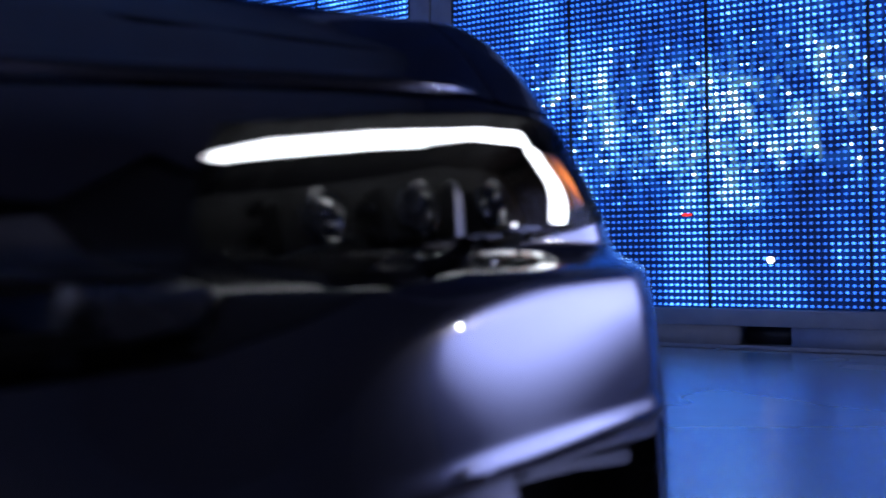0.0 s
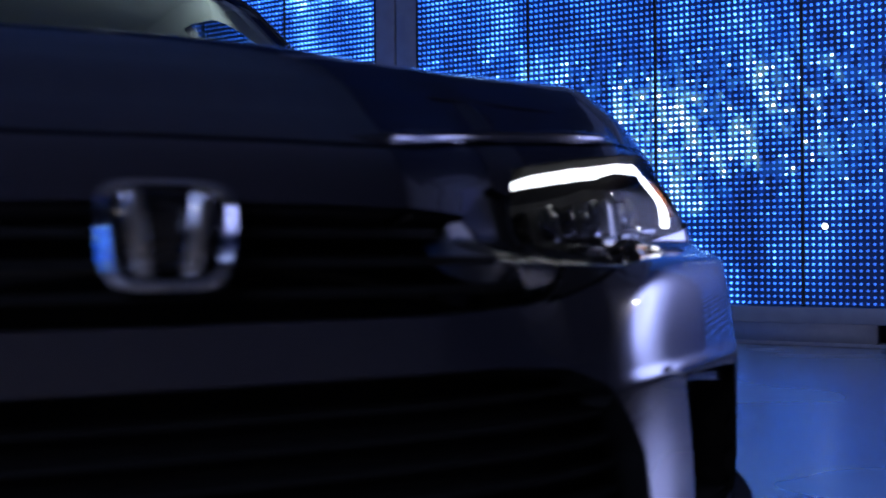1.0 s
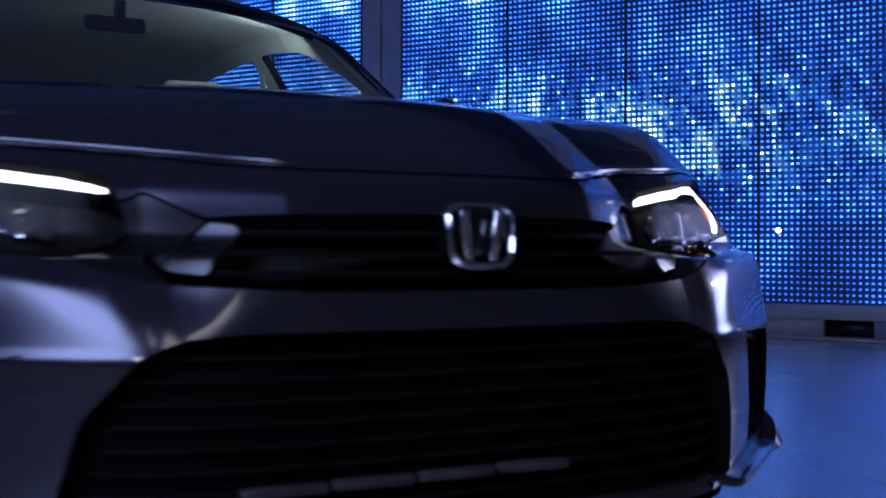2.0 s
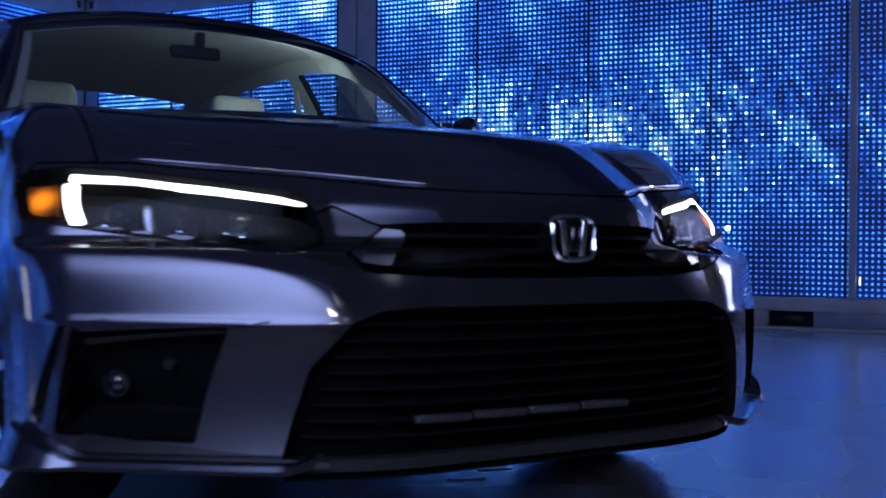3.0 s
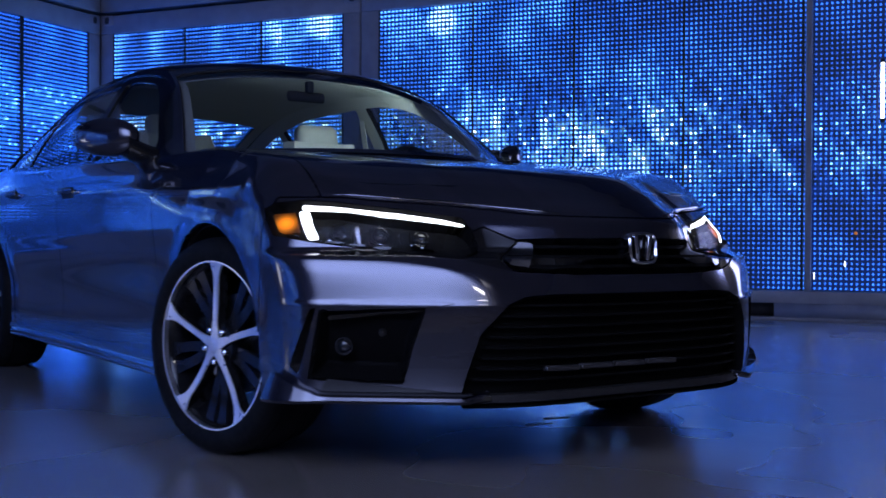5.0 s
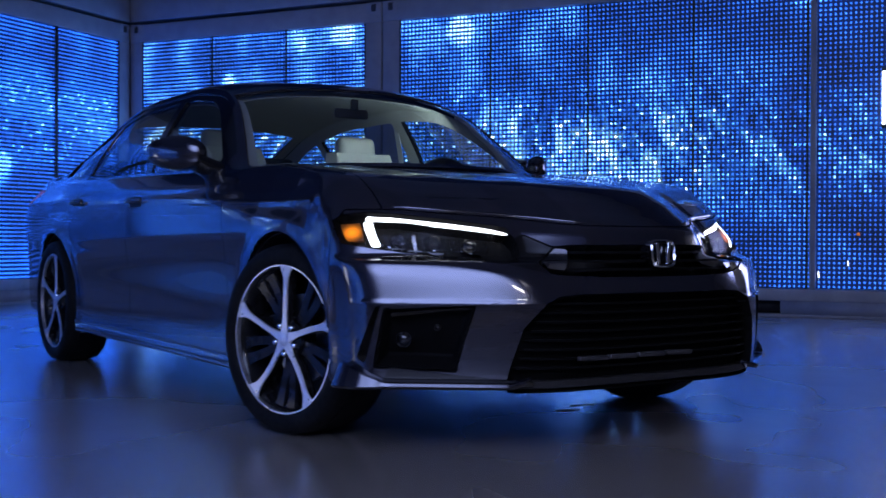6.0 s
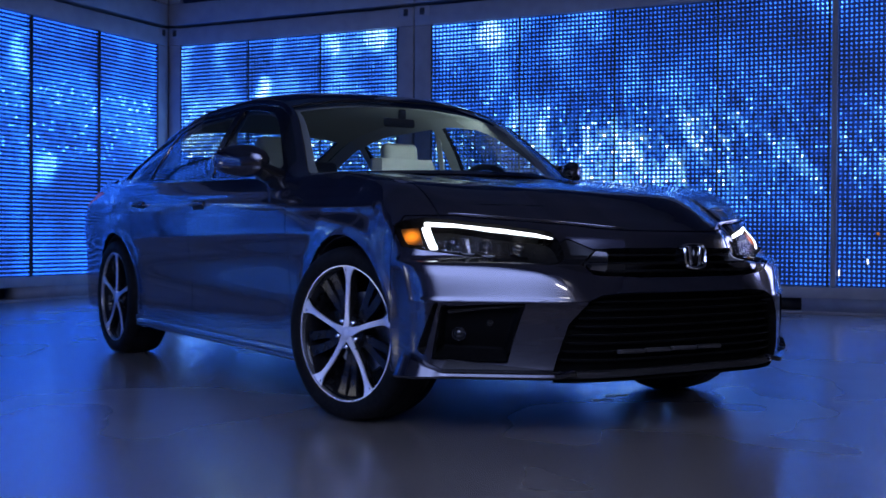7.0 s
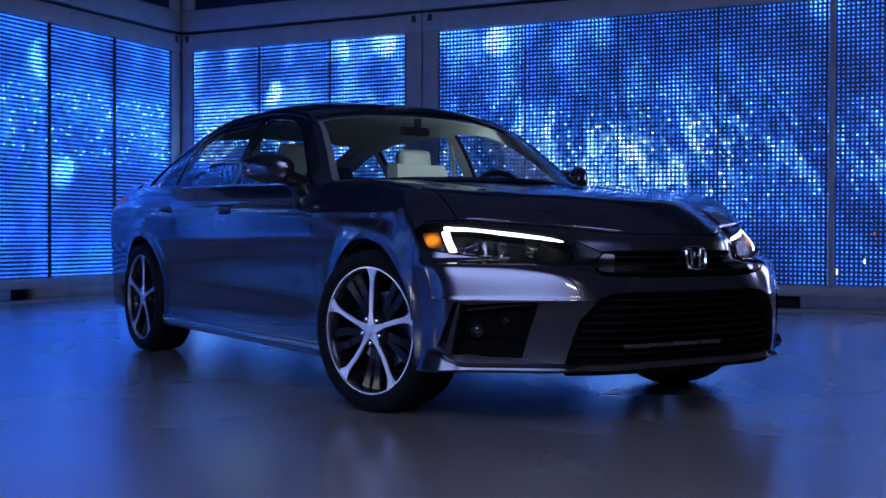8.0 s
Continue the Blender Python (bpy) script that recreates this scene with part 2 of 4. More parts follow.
# ---- car shape: smooth key curves, x across, y from the front axle to the rear, z up ----
def keys(*pairs):
    """A smooth curve through (at, value) pairs, flat beyond its ends."""
    ax = np.array([p[0] for p in pairs], float)
    ay = np.array([p[1] for p in pairs], float)
    d = np.diff(ay) / np.diff(ax)
    m = np.concatenate([[d[0]], np.where(d[1:] * d[:-1] > 0, 2 * d[1:] * d[:-1] / (d[1:] + d[:-1] + 1e-12), 0), [d[-1]]])

    def at(q):
        q = np.clip(np.asarray(q, float), ax[0], ax[-1])
        i = np.clip(np.searchsorted(ax, q) - 1, 0, len(ax) - 2)
        h = ax[i + 1] - ax[i]
        t = (q - ax[i]) / h
        return (ay[i] * (1 + 2 * t) * (1 - t) ** 2 + m[i] * h * t * (1 - t) ** 2
                + ay[i + 1] * t * t * (3 - 2 * t) + m[i + 1] * h * t * t * (t - 1))
    return at


def smax(a, b, k):
    h = np.maximum(k - np.abs(a - b), 0) / k
    return np.maximum(a, b) + h * h * k * 0.25


def ramp(q, w):
    return w * np.logaddexp(0, q / w)


NOSE = keys((.12, -.80), (.19, -.868), (.26, -.892), (.36, -.902), (.48, -.905), (.55, -.898), (.62, -.88), (.68, -.856), (.74, -.835), (1.2, -.80))
SWEEP = keys((.18, .80), (.468, .80), (.48, .796), (.590, .76), (.614, .63), (.70, .57), (1.2, .57))
SWEEP_FROM = keys((.18, .435), (.468, .428), (.48, .420), (.590, .383), (.614, .20), (.70, .17), (1.2, .17))
SECTION = keys((.10, .775), (.16, .825), (.24, .866), (.34, .874), (.46, .878), (.60, .886), (.72, .897), (.79, .896), (.86, .872), (.93, .815), (1.0, .76), (1.2, .64))
WIDTH = keys((-1, 1.018), (-.45, 1.018), (0, 1.0), (.9, .985), (1.7, .988), (2.7, 1.003), (3.2, .975), (3.6, .93), (3.85, .88))
RISE = keys((-.3, -.05), (0, 0), (.06, .034), (.15, .088), (.25, .132), (.4, .160), (.8, .205), (1.2, .240), (2.0, .25))
DECK = keys((.3, .93), (.6, .945), (1.5, .965), (2.8, .995), (3.3, 1.03), (3.6, 1.035), (3.72, 1.03), (3.9, .99))
CORNER = keys((.2, .05), (.30, .06), (.50, .065), (.60, .075), (.66, .085), (.74, .10), (1.2, .12))
TAIL = keys((.12, 3.66), (.2, 3.74), (.45, 3.78), (.7, 3.765), (.9, 3.73), (1.02, 3.72), (1.2, 3.70))
ARCH_F, ARCH_R, ARCH = (0.0, .325), (2.735, .325), .358


CHEEK = keys((.26, .462), (.36, .472), (.42, .491), (.47, .527), (.54, .561), (.636, .586), (.73, .600), (.9, .606))
CHEEK_TOP = keys((.26, .548), (.42, .560), (.54, .594), (.636, .606), (.73, .62), (.9, .63))


def nose_line(x, z):
    s0 = SWEEP_FROM(z)
    # the cheek's upper face leans back from a crease that climbs outwards to the headlamp
    # and softens towards the mouth
    soft = .006 + .020 * np.clip((.56 - x) / .14, 0, 1)
    lean = ramp(z - CHEEK(x), soft) - ramp(z - np.maximum(CHEEK_TOP(x), CHEEK(x)), soft)
    return NOSE(z) + SWEEP(z) * (ramp(x - s0, .06) - ramp(-s0, .06)) + .48 * lean * np.clip((x - .24) / .16, 0, 1)


def side_line(y, z):
    x = SECTION(z) * WIDTH(y)
    # hollow of the doors above the sill, lips round the wheel arches
    x = x - .010 * np.exp(-((z - .42) / .13) ** 2) * np.exp(-np.maximum(np.abs(y - 1.45) - .75, 0) ** 2 / .12)
    for cy, cz in (ARCH_F, ARCH_R):
        r = np.hypot(y - cy, z - cz)
        x = x + .012 * np.exp(-((r - ARCH) / .045) ** 2)
    # the front fender leans in above the flare, up to its shoulder
    flare = .325 + np.sqrt(np.maximum((ARCH + .045) ** 2 - np.minimum(y, 0) ** 2, .07))
    start = flare + .195 * np.clip(y - .22, 0, 2)
    slope = .55 * np.clip((.80 - y) / .25, 0, 1) * np.clip((y + .42) / .42, .38, 1)
    x = x - slope * (ramp(z - start, .008) - ramp(z - np.maximum(.832, start), .008))
    # character line under the door handles
    return x + .006 * np.exp(-((z - (.79 + .022 * y)) / .018) ** 2) * (y > -.2)


def top_line(x, y):
    d = y - nose_line(x, .72)
    hood = .702 + .042 * (x / .83) ** 2 + RISE(d) + .005 * np.exp(-((x - (.46 + .16 * y)) / .07) ** 2) * np.clip(d * 5, 0, 1)
    w = np.clip((y - .25) / .35, 0, 1)
    return hood * (1 - w) + (DECK(y) - .012 * (x / .7) ** 2) * w


def body_field(x, y, z):
    """Negative inside the lower body."""
    x = np.abs(x)
    f = smax(x - side_line(y, z), nose_line(x, z) - y, CORNER(z))
    f = smax(f, y - (TAIL(z) - .28 * ramp(x - .35, .1) ** 1.5), .16)
    return smax(f, z - top_line(x, y), .035 + .11 * np.exp(-((y + .40) / .13) ** 2) * np.clip((x - .5) / .25, 0, 1))


def body_at(u, v):
    """The skin at u (0 nose, 1 front axle, 2 rear axle, 3 tail) and v (0 sill to 1 level, 2 centre line on top)."""
    u, v = np.broadcast_arrays(np.asarray(u, float), np.asarray(v, float))
    th = np.where(u < 1, u, np.where(u < 2, 1, 3 - u)) * math.pi / 2
    oy = np.where(u < 1, 0, np.where(u < 2, (u - 1) * 2.9, 2.9))
    el = np.clip(v - 1, 0, 1) * math.pi / 2
    oz = .145 + np.clip(v, 0, 1) * .475
    dx, dy, dz = np.sin(th) * np.cos(el), np.cos(th) * np.cos(el) * np.where(u < 1.5, -1, 1), np.sin(el)
    lo, hi = np.zeros_like(u), np.full_like(u, 1.6)
    for _ in range(26):
        mid = (lo + hi) / 2
        out = body_field(dx * mid, oy + dy * mid, oz + dz * mid) > 0
        hi, lo = np.where(out, mid, hi), np.where(out, lo, mid)
    return np.stack([dx * hi, oy + dy * hi, oz + dz * hi], -1)

# ---- mesh helpers ----
def finish(name, bm, material, smooth=True):
    me = bpy.data.meshes.new(name)
    bm.to_mesh(me)
    bm.free()
    me.materials.append(material)
    if smooth:
        me.polygons.foreach_set("use_smooth", [True] * len(me.polygons))
    return me


def part(name, bm, material, parent, label="", smooth=True, m=None):
    me = bm if isinstance(bm, bpy.types.Mesh) else finish(name, bm, material, smooth)
    ob = new(name, me)
    ob.parent = parent
    if m is not None:
        ob.matrix_basis = m
    return tagged(ob, label)


def sharpen(bm, degrees=35):
    for e in bm.edges:
        if len(e.link_faces) == 2 and e.calc_face_angle(0) > radians(degrees):
            e.smooth = False
    return bm


def slab(size, at=(0, 0, 0), bevel=.0, turn=None, segments=2):
    bm = bmesh.new()
    bmesh.ops.create_cube(bm, size=1)
    bmesh.ops.scale(bm, vec=size, verts=bm.verts)
    if bevel:
        bmesh.ops.bevel(bm, geom=bm.edges[:], offset=bevel, segments=segments, affect="EDGES", profile=.5)
    if turn is not None:
        bmesh.ops.transform(bm, matrix=turn, verts=bm.verts)
    bmesh.ops.translate(bm, vec=at, verts=bm.verts)
    return sharpen(bm, 50)


def lathe(profile, steps=64, axis="x"):
    """A body of revolution about the x axis from (x, radius) pairs."""
    bm = bmesh.new()
    rings = []
    for k in range(steps):
        a = 2 * math.pi * k / steps
        rings.append([bm.verts.new((x, r * math.cos(a), r * math.sin(a))) for x, r in profile])
    for k in range(steps):
        a, b = rings[k], rings[(k + 1) % steps]
        for i in range(len(profile) - 1):
            bm.faces.new((a[i], b[i], b[i + 1], a[i + 1]))
    bmesh.ops.remove_doubles(bm, verts=bm.verts, dist=1e-5)
    bmesh.ops.recalc_face_normals(bm, faces=bm.faces)
    return sharpen(bm, 40)


def sweep(path, section, closed=True):
    """A section, a function of the step giving points, joined along the path's count of steps."""
    bm = bmesh.new()
    rows = [[bm.verts.new(p) for p in section(k)] for k in path]
    n = len(rows[0])
    for a, b in zip(rows, rows[1:]):
        for i in range(n if closed else n - 1):
            bm.faces.new((a[i], a[(i + 1) % n], b[(i + 1) % n], b[i]))
    if closed:
        bm.faces.new(rows[0][::-1])
        bm.faces.new(rows[-1])
    bmesh.ops.recalc_face_normals(bm, faces=bm.faces)
    return sharpen(bm, 45)


def inside(poly, a, b):
    """Signed distance to a polygon in two coordinates, positive inside."""
    a, b = np.asarray(a), np.asarray(b)
    best, flip = np.full(a.shape, 1e9), np.zeros(a.shape, bool)
    for (x0, y0), (x1, y1) in zip(poly, poly[1:] + poly[:1]):
        ex, ey = x1 - x0, y1 - y0
        t = np.clip(((a - x0) * ex + (b - y0) * ey) / (ex * ex + ey * ey + 1e-12), 0, 1)
        best = np.minimum(best, np.hypot(a - x0 - t * ex, b - y0 - t * ey))
        cross = (y0 > b) != (y1 > b)
        at = x0 + (b - y0) / (ey if abs(ey) > 1e-9 else 1e-9) * ex
        flip ^= cross & (a < at)
    return np.where(flip, best, -best)


class Skin:
    """A sampled surface from which panels are cut."""

    def __init__(self, points, outward):
        self.p = points
        du, dv = np.gradient(points, axis=0), np.gradient(points, axis=1)
        n = np.cross(du, dv)
        ln = np.linalg.norm(n, axis=-1, keepdims=True)
        n = n / np.maximum(ln, 1e-12)
        side = np.sign((n * outward(points)).sum(-1).mean())
        self.n, self.flip = n * side, side < 0

    def cut(self, region, offset=0.0, sides=(1, -1), depth=.02, weld=False, shift=None, rim_slot=0):
        """A bmesh of the part of the surface where region is positive, moved inwards by offset, with a turned-in edge."""
        bm = bmesh.new()
        r = np.asarray(region, float)
        pts = self.p - self.n * (offset if np.isscalar(offset) else offset[..., None])
        nu, nv = r.shape
        keep = r > 0
        count = (keep[:-1, :-1].astype(int) + keep[1:, :-1] + keep[:-1, 1:] + keep[1:, 1:])
        for side in sides:
            made = {}

            def corner(k):
                if k not in made:
                    x, y, z = pts[k]
                    made[k] = bm.verts.new((x * side, y, z))
                return made[k]

            def between(k, q):
                key = (k, q) if k < q else (q, k)
                if key not in made:
                    k, q = key
                    t = r[k] / (r[k] - r[q])
                    t = min(max(t, .02), .98)
                    x, y, z = pts[k] * (1 - t) + pts[q] * t
                    made[key] = bm.verts.new((x * side, y, z))
                return made[key]

            for i, j in np.argwhere(count > 0):
                ring = [(i, j), (i + 1, j), (i + 1, j + 1), (i, j + 1)]
                vs = []
                for k, q in zip(ring, ring[1:] + ring[:1]):
                    if keep[k]:
                        vs.append(corner(k))
                    if keep[k] != keep[q]:
                        vs.append(between(k, q))
                vs = list(dict.fromkeys(vs))
                if len(vs) > 2:
                    if self.flip != (side < 0):
                        vs = vs[::-1]
                    try:
                        bm.faces.new(vs)
                    except ValueError:
                        pass
        if weld:
            bmesh.ops.remove_doubles(bm, verts=[v for v in bm.verts if abs(v.co.x) < .004], dist=.0015)
        tiny = [f for f in bm.faces if f.calc_area() < 1e-10]
        bmesh.ops.delete(bm, geom=tiny, context="FACES_ONLY")
        bm.normal_update()
        if depth:
            rim = [e for e in bm.edges if len(e.link_faces) == 1 and not (weld and all(abs(v.co.x) < .004 for v in e.verts))]
            back = {}
            for e in rim:
                for v in e.verts:
                    if v not in back:
                        back[v] = bm.verts.new(v.co - v.normal * depth)
            for e in rim:
                a, b = e.link_loops[0].vert, e.link_loops[0].link_loop_next.vert
                bm.faces.new((b, a, back[a], back[b])).material_index = rim_slot
                e.smooth = False
        if shift is not None:
            bmesh.ops.translate(bm, vec=shift, verts=bm.verts)
        return bm

# ---- the hall: floor, light screens in container frames, closing walls ----
WALL_TURN = Matrix((( ALONG.x, OUT.x, 0, 0), (ALONG.y, OUT.y, 0, 0), (0, 0, 1, 0), (0, 0, 0, 1)))
LONG = Matrix.Translation(KNOT) @ WALL_TURN                                    # x along, y out, z up
# on the side wall x runs back from the corner
SIDE = Matrix.Translation(KNOT) @ Matrix(((-OUT.x, -ALONG.x, 0, 0), (-OUT.y, -ALONG.y, 0, 0), (0, 0, 1, 0), (0, 0, 0, 1)))

floor_bm = bmesh.new()
bmesh.ops.create_grid(floor_bm, x_segments=4, y_segments=4, size=30)
floor = part("floor", floor_bm, CONCRETE, None)
tagged(floor, "polished grey concrete floor", "floor", kind="structure")

DOT = .0090


def light_panel(m, x0, x1, z0, z1, cols, rows, label, cat_group):
    """One screen: dark mesh sheet, diodes and a thin surround, in a wall's own axes."""
    holder = new("light_screen")
    holder.matrix_basis = m
    tagged(holder, label, "LED screen", cat_group)
    back = slab((x1 - x0 - .012, .012, z1 - z0 - .008), ((x0 + x1) / 2, .03, (z0 + z1) / 2), .0)
    part("mesh_sheet", back, SIDE_BACK if m.col[0].x < 0 else SCREEN_BACK, holder, "blue glowing screen mesh", smooth=False)
    px, pz = (x1 - x0) / cols, (z1 - z0) / rows
    corner = [(math.cos(a) * DOT, math.sin(a) * DOT) for a in np.linspace(0, 2 * math.pi, 8, endpoint=False)]
    vs, fs = [], []
    for i in range(cols):
        for j in range(rows):
            cx, cz, b = x0 + (i + .5) * px, z0 + (j + .5) * pz, len(vs)
            vs += [(cx + a * .7, .002, cz + c * .7) for a, c in corner] + [(cx + a, .024, cz + c) for a, c in corner]
            fs.append(tuple(range(b, b + 8)))
            fs += [(b + k, b + 8 + k, b + 8 + (k + 1) % 8, b + (k + 1) % 8) for k in range(8)]
    me = bpy.data.meshes.new("diode_field")
    me.from_pydata(vs, [], fs)
    me.materials.append(SIDE_DOT if m.col[0].x < 0 else SCREEN_DOT)
    tagged(part("diode_field", me, None, holder, "rows of blue white diodes"), kind="stuff")
    bar = .026 if m.col[0].x < 0 else .013
    for x in (x0 + bar / 2 - .002, x1 - bar / 2 + .002):
        part("edge_bar", slab((bar, .034, z1 - z0), (x, .014, (z0 + z1) / 2), .002), DARK_STEEL, holder, "dark edge bar")
    return holder


def container(m, x0, x1, edges, pockets, z_off=0.0, tag="steel container bay holding light screens"):
    """One container bay in a wall's axes: posts, rails with fork pockets, corner castings, screens."""
    holder = new("container_bay")
    holder.matrix_basis = m @ Matrix.Translation((0, 0, z_off))
    tagged(holder, tag, "container", "container bays")
    o0, o1 = edges[0], edges[-1]
    deep, d0 = .16, 0.0
    for a, b in ((x0, o0), (o1, x1)):
        part("post", slab((b - a - .008, deep, 2.60), ((a + b) / 2, d0 + deep / 2, .245 + 1.295), .008), STEELWORK, holder, "grey steel corner post")
    cuts = [x0] + [q for p in pockets for q in p] + [x1]
    part("rail_top_strip", slab((x1 - x0, deep, .103), ((x0 + x1) / 2, d0 + deep / 2, .193), .006), STEELWORK, holder)
    part("rail_bottom_strip", slab((x1 - x0, deep, .024), ((x0 + x1) / 2, d0 + deep / 2, .013), .004), STEELWORK, holder)
    for a, b in zip(cuts[::2], cuts[1::2]):
        part("rail_web", slab((b - a, deep - .004, .116), ((a + b) / 2, d0 + deep / 2, .083), .0), STEELWORK, holder)
    for a, b in pockets:
        part("pocket_lining", slab((b - a + .02, .01, .13), ((a + b) / 2, d0 + deep + .03, .083), .0), DARK_STEEL, holder, "dark fork pocket")
    part("top_rail", slab((x1 - x0, deep, .195), ((x0 + x1) / 2, d0 + deep / 2, 2.84 + .0985), .008), STEELWORK, holder, "grey steel top rail")
    for x in (x0 + .09, x1 - .09):
        part("corner_casting", slab((.165, .178, .115), (x, d0 + .083, 2.985), .01), STEELWORK, holder, "steel corner casting")
        # dark plate on the casting face, the hole's shade put in as colour
        part("hole_plate", slab((.055, .01, .075), (x, d0 - .0035, 2.985), .004), DARK_STEEL, holder, "dark plate drawn for the casting hole")
    return holder


def bay(m, x0, edges, x1, pockets, z_off=0.0, rows=64):
    container(m, x0, x1, edges, pockets, z_off)
    for a, b in zip(edges, edges[1:]):
        light_panel(m @ Matrix.Translation((0, 0, z_off)), a, b, .247, 2.838, 24, rows, "lit blue LED screen with scattered white dots", "light screens")


def steps(a, b, n):
    return [a + (b - a) * k / n for k in range(n + 1)]


bay(LONG, 0.0, steps(.175, 2.995, 3), 3.185, [(.95, 1.28), (1.95, 2.28)])
bay(LONG, 3.195, steps(3.39, 9.23, 6), 9.42, [(5.507, 5.845), (6.74, 7.07)])
bay(SIDE, 0.0, steps(.18, 5.88, 6), 6.06, [(2.26, 2.59), (3.47, 3.80)])
bay(SIDE, 6.07, steps(6.25, 11.95, 6), 12.13, [(8.33, 8.66), (9.54, 9.87)])
# two more bays out of view, added to reflect blue in the bumper side
bay(SIDE, 12.14, steps(12.32, 18.02, 6), 18.20, [(14.4, 14.73), (15.61, 15.94)])
bay(SIDE, 18.21, steps(18.39, 24.09, 6), 24.27, [(20.47, 20.8), (21.68, 22.01)])
for m, a, b in ((LONG, 0.0, 3.185), (LONG, 3.195, 9.42), (SIDE, 0.0, 6.06), (SIDE, 6.07, 12.13)):
    up = new("upper_bay")
    up.matrix_basis = m
    tagged(up, "upper steel container bay with a dim screen", "container", "upper bays")
    part("bottom_rail", slab((b - a, .16, .245), ((a + b) / 2, .08, 3.075 + .1225), .008), STEELWORK, up)
    part("mesh_sheet", slab((b - a - .36, .012, 2.2), ((a + b) / 2, .04, 3.325 + 1.1), .0), SCREEN_UPPER, up, "dimly glowing screen mesh", smooth=False)
    for x in (a + .09, b - .09):
        part("post", slab((.17, .16, 2.3), (x, .08, 3.325 + 1.15), .008), STEELWORK, up)

# plain closing walls, ceiling and the dark outside
wall_back = part("wall_back", slab((.2, 40, WALL_H), (0, 0, 0), 0), DARK_WALL, None, smooth=False, m=LONG @ Matrix.Translation((18, -7, WALL_H / 2)))
wall_left = part("wall_left", slab((36, .2, WALL_H), (0, 0, 0), 0), DARK_WALL, None, smooth=False, m=LONG @ Matrix.Translation((6, -24.5, WALL_H / 2)))
ceiling = part("ceiling", slab((56, 56, .1), (0, 0, WALL_H + .05), 0), CEILING, None, smooth=False)
outer = part("wall_outer", slab((30, .2, WALL_H), (0, 0, 0), 0), DARK_WALL, None, smooth=False, m=LONG @ Matrix.Translation((6, 3.2, WALL_H / 2)))
outer2 = part("wall_far", slab((30, .2, WALL_H), (0, 0, 0), 0), DARK_WALL, None, smooth=False, m=SIDE @ Matrix.Translation((6, 3.2, WALL_H / 2)))
for ob, text in ((wall_back, "grey plain wall"), (wall_left, "grey plain wall"), (ceiling, "grey plain ceiling"), (outer, "grey wall outside"), (outer2, "grey wall outside")):
    tagged(ob, text, "wall", kind="structure")

# ---- the car ----
car = tagged(new("car"), "dark grey metallic four-door sedan with lit headlamps on concrete", "car")
FRONT_STEPS = np.concatenate([np.linspace(0, .62, 170, endpoint=False), np.linspace(.62, 1, 70, endpoint=False)])
UU = np.concatenate([FRONT_STEPS, np.linspace(1, 2, 230, endpoint=False), np.linspace(2, 3, 60)])
VV = np.concatenate([np.linspace(0, 1, 84, endpoint=False), np.linspace(1, 1.2, 44, endpoint=False), np.linspace(1.2, 1.5, 30, endpoint=False), np.linspace(1.5, 2, 40)])
GU, GV = np.meshgrid(UU, VV, indexing="ij")
SKIN = Skin(body_at(GU, GV), lambda p: p - np.stack([p[..., 0] * 0, np.clip(p[..., 1], 0, 2.9), p[..., 0] * 0 + .5], -1))
X, Y, Z = SKIN.p[..., 0], SKIN.p[..., 1], SKIN.p[..., 2]
PP = X + Y + .86                    # a coordinate round the front corner
GAP = .0022

LOW = keys((-1, .215), (-.35, .215), (-.2, .2), (.3, .175), (2.3, .175), (3.1, .22), (3.8, .25))
HOOD_EDGE = keys((0, .703), (.2, .704), (.38, .709), (.57, .723), (.77, .734), (.96, .743), (1.12, .752), (1.4, .752))
LAMP = [(1.395, .718), (1.335, .648), (1.164, .630), (1.056, .620), (.844, .606), (.600, .594), (.572, .620), (.592, .655),
        (.640, .696), (.858, .718), (1.11, .737), (1.246, .742), (1.345, .735)]
GRILLE = [(-.2, .646), (.33, .642), (.43, .638), (.485, .598), (.44, .572), (.40, .556), (.2, .549), (-.2, .547)]
GARNISH = [(1.09, .629), (.844, .604), (.591, .587), (.41, .556), (.44, .572), (.485, .598), (.43, .638), (.46, .645), (.56, .674), (.60, .660), (.600, .594), (1.056, .620)]
MOUTH = [(-.2, .494), (.27, .495), (.375, .489), (.43, .470), (.528, .394), (.580, .285), (.598, .240), (.60, .20), (-.2, .20)]
FOG = [(1.113, .452), (1.07, .461), (.913, .465), (.725, .461), (.772, .362), (.808, .266), (1.06, .272), (1.158, .276)]
SLIT = [(1.128, .462), (1.150, .455), (1.232, .305), (1.196, .290)]

arch = np.minimum(np.hypot(Y - ARCH_F[0], Z - ARCH_F[1]), np.hypot(Y - ARCH_R[0], Z - ARCH_R[1])) - ARCH
low = Z - LOW(Y)
cowl = .20 + .36 * (X / .72) ** 2
front = -Y - .12
lamp = np.minimum(inside(LAMP, PP, Z), front)
grille = np.minimum(inside(GRILLE, PP, Z), -Y - .5)
garnish = np.minimum(inside(GARNISH, PP, Z), front)
mouth = np.minimum(inside(MOUTH, PP, Z), -Y - .4)
fog = np.minimum(inside(FOG, PP, Z), front)
slit = np.minimum(inside(SLIT, PP, Z), front)
hood_side = .752 - .045 * (Y + .45)
hood = np.minimum.reduce([Z - HOOD_EDGE(PP), hood_side - X, cowl - Y, Z - .66])
shell = np.minimum(arch, low)
nose = np.minimum.reduce([HOOD_EDGE(PP) - Z, -.362 - Y])
bumper = np.minimum.reduce([shell, nose, -lamp, -grille, -garnish, -mouth, -fog, -slit]) - GAP
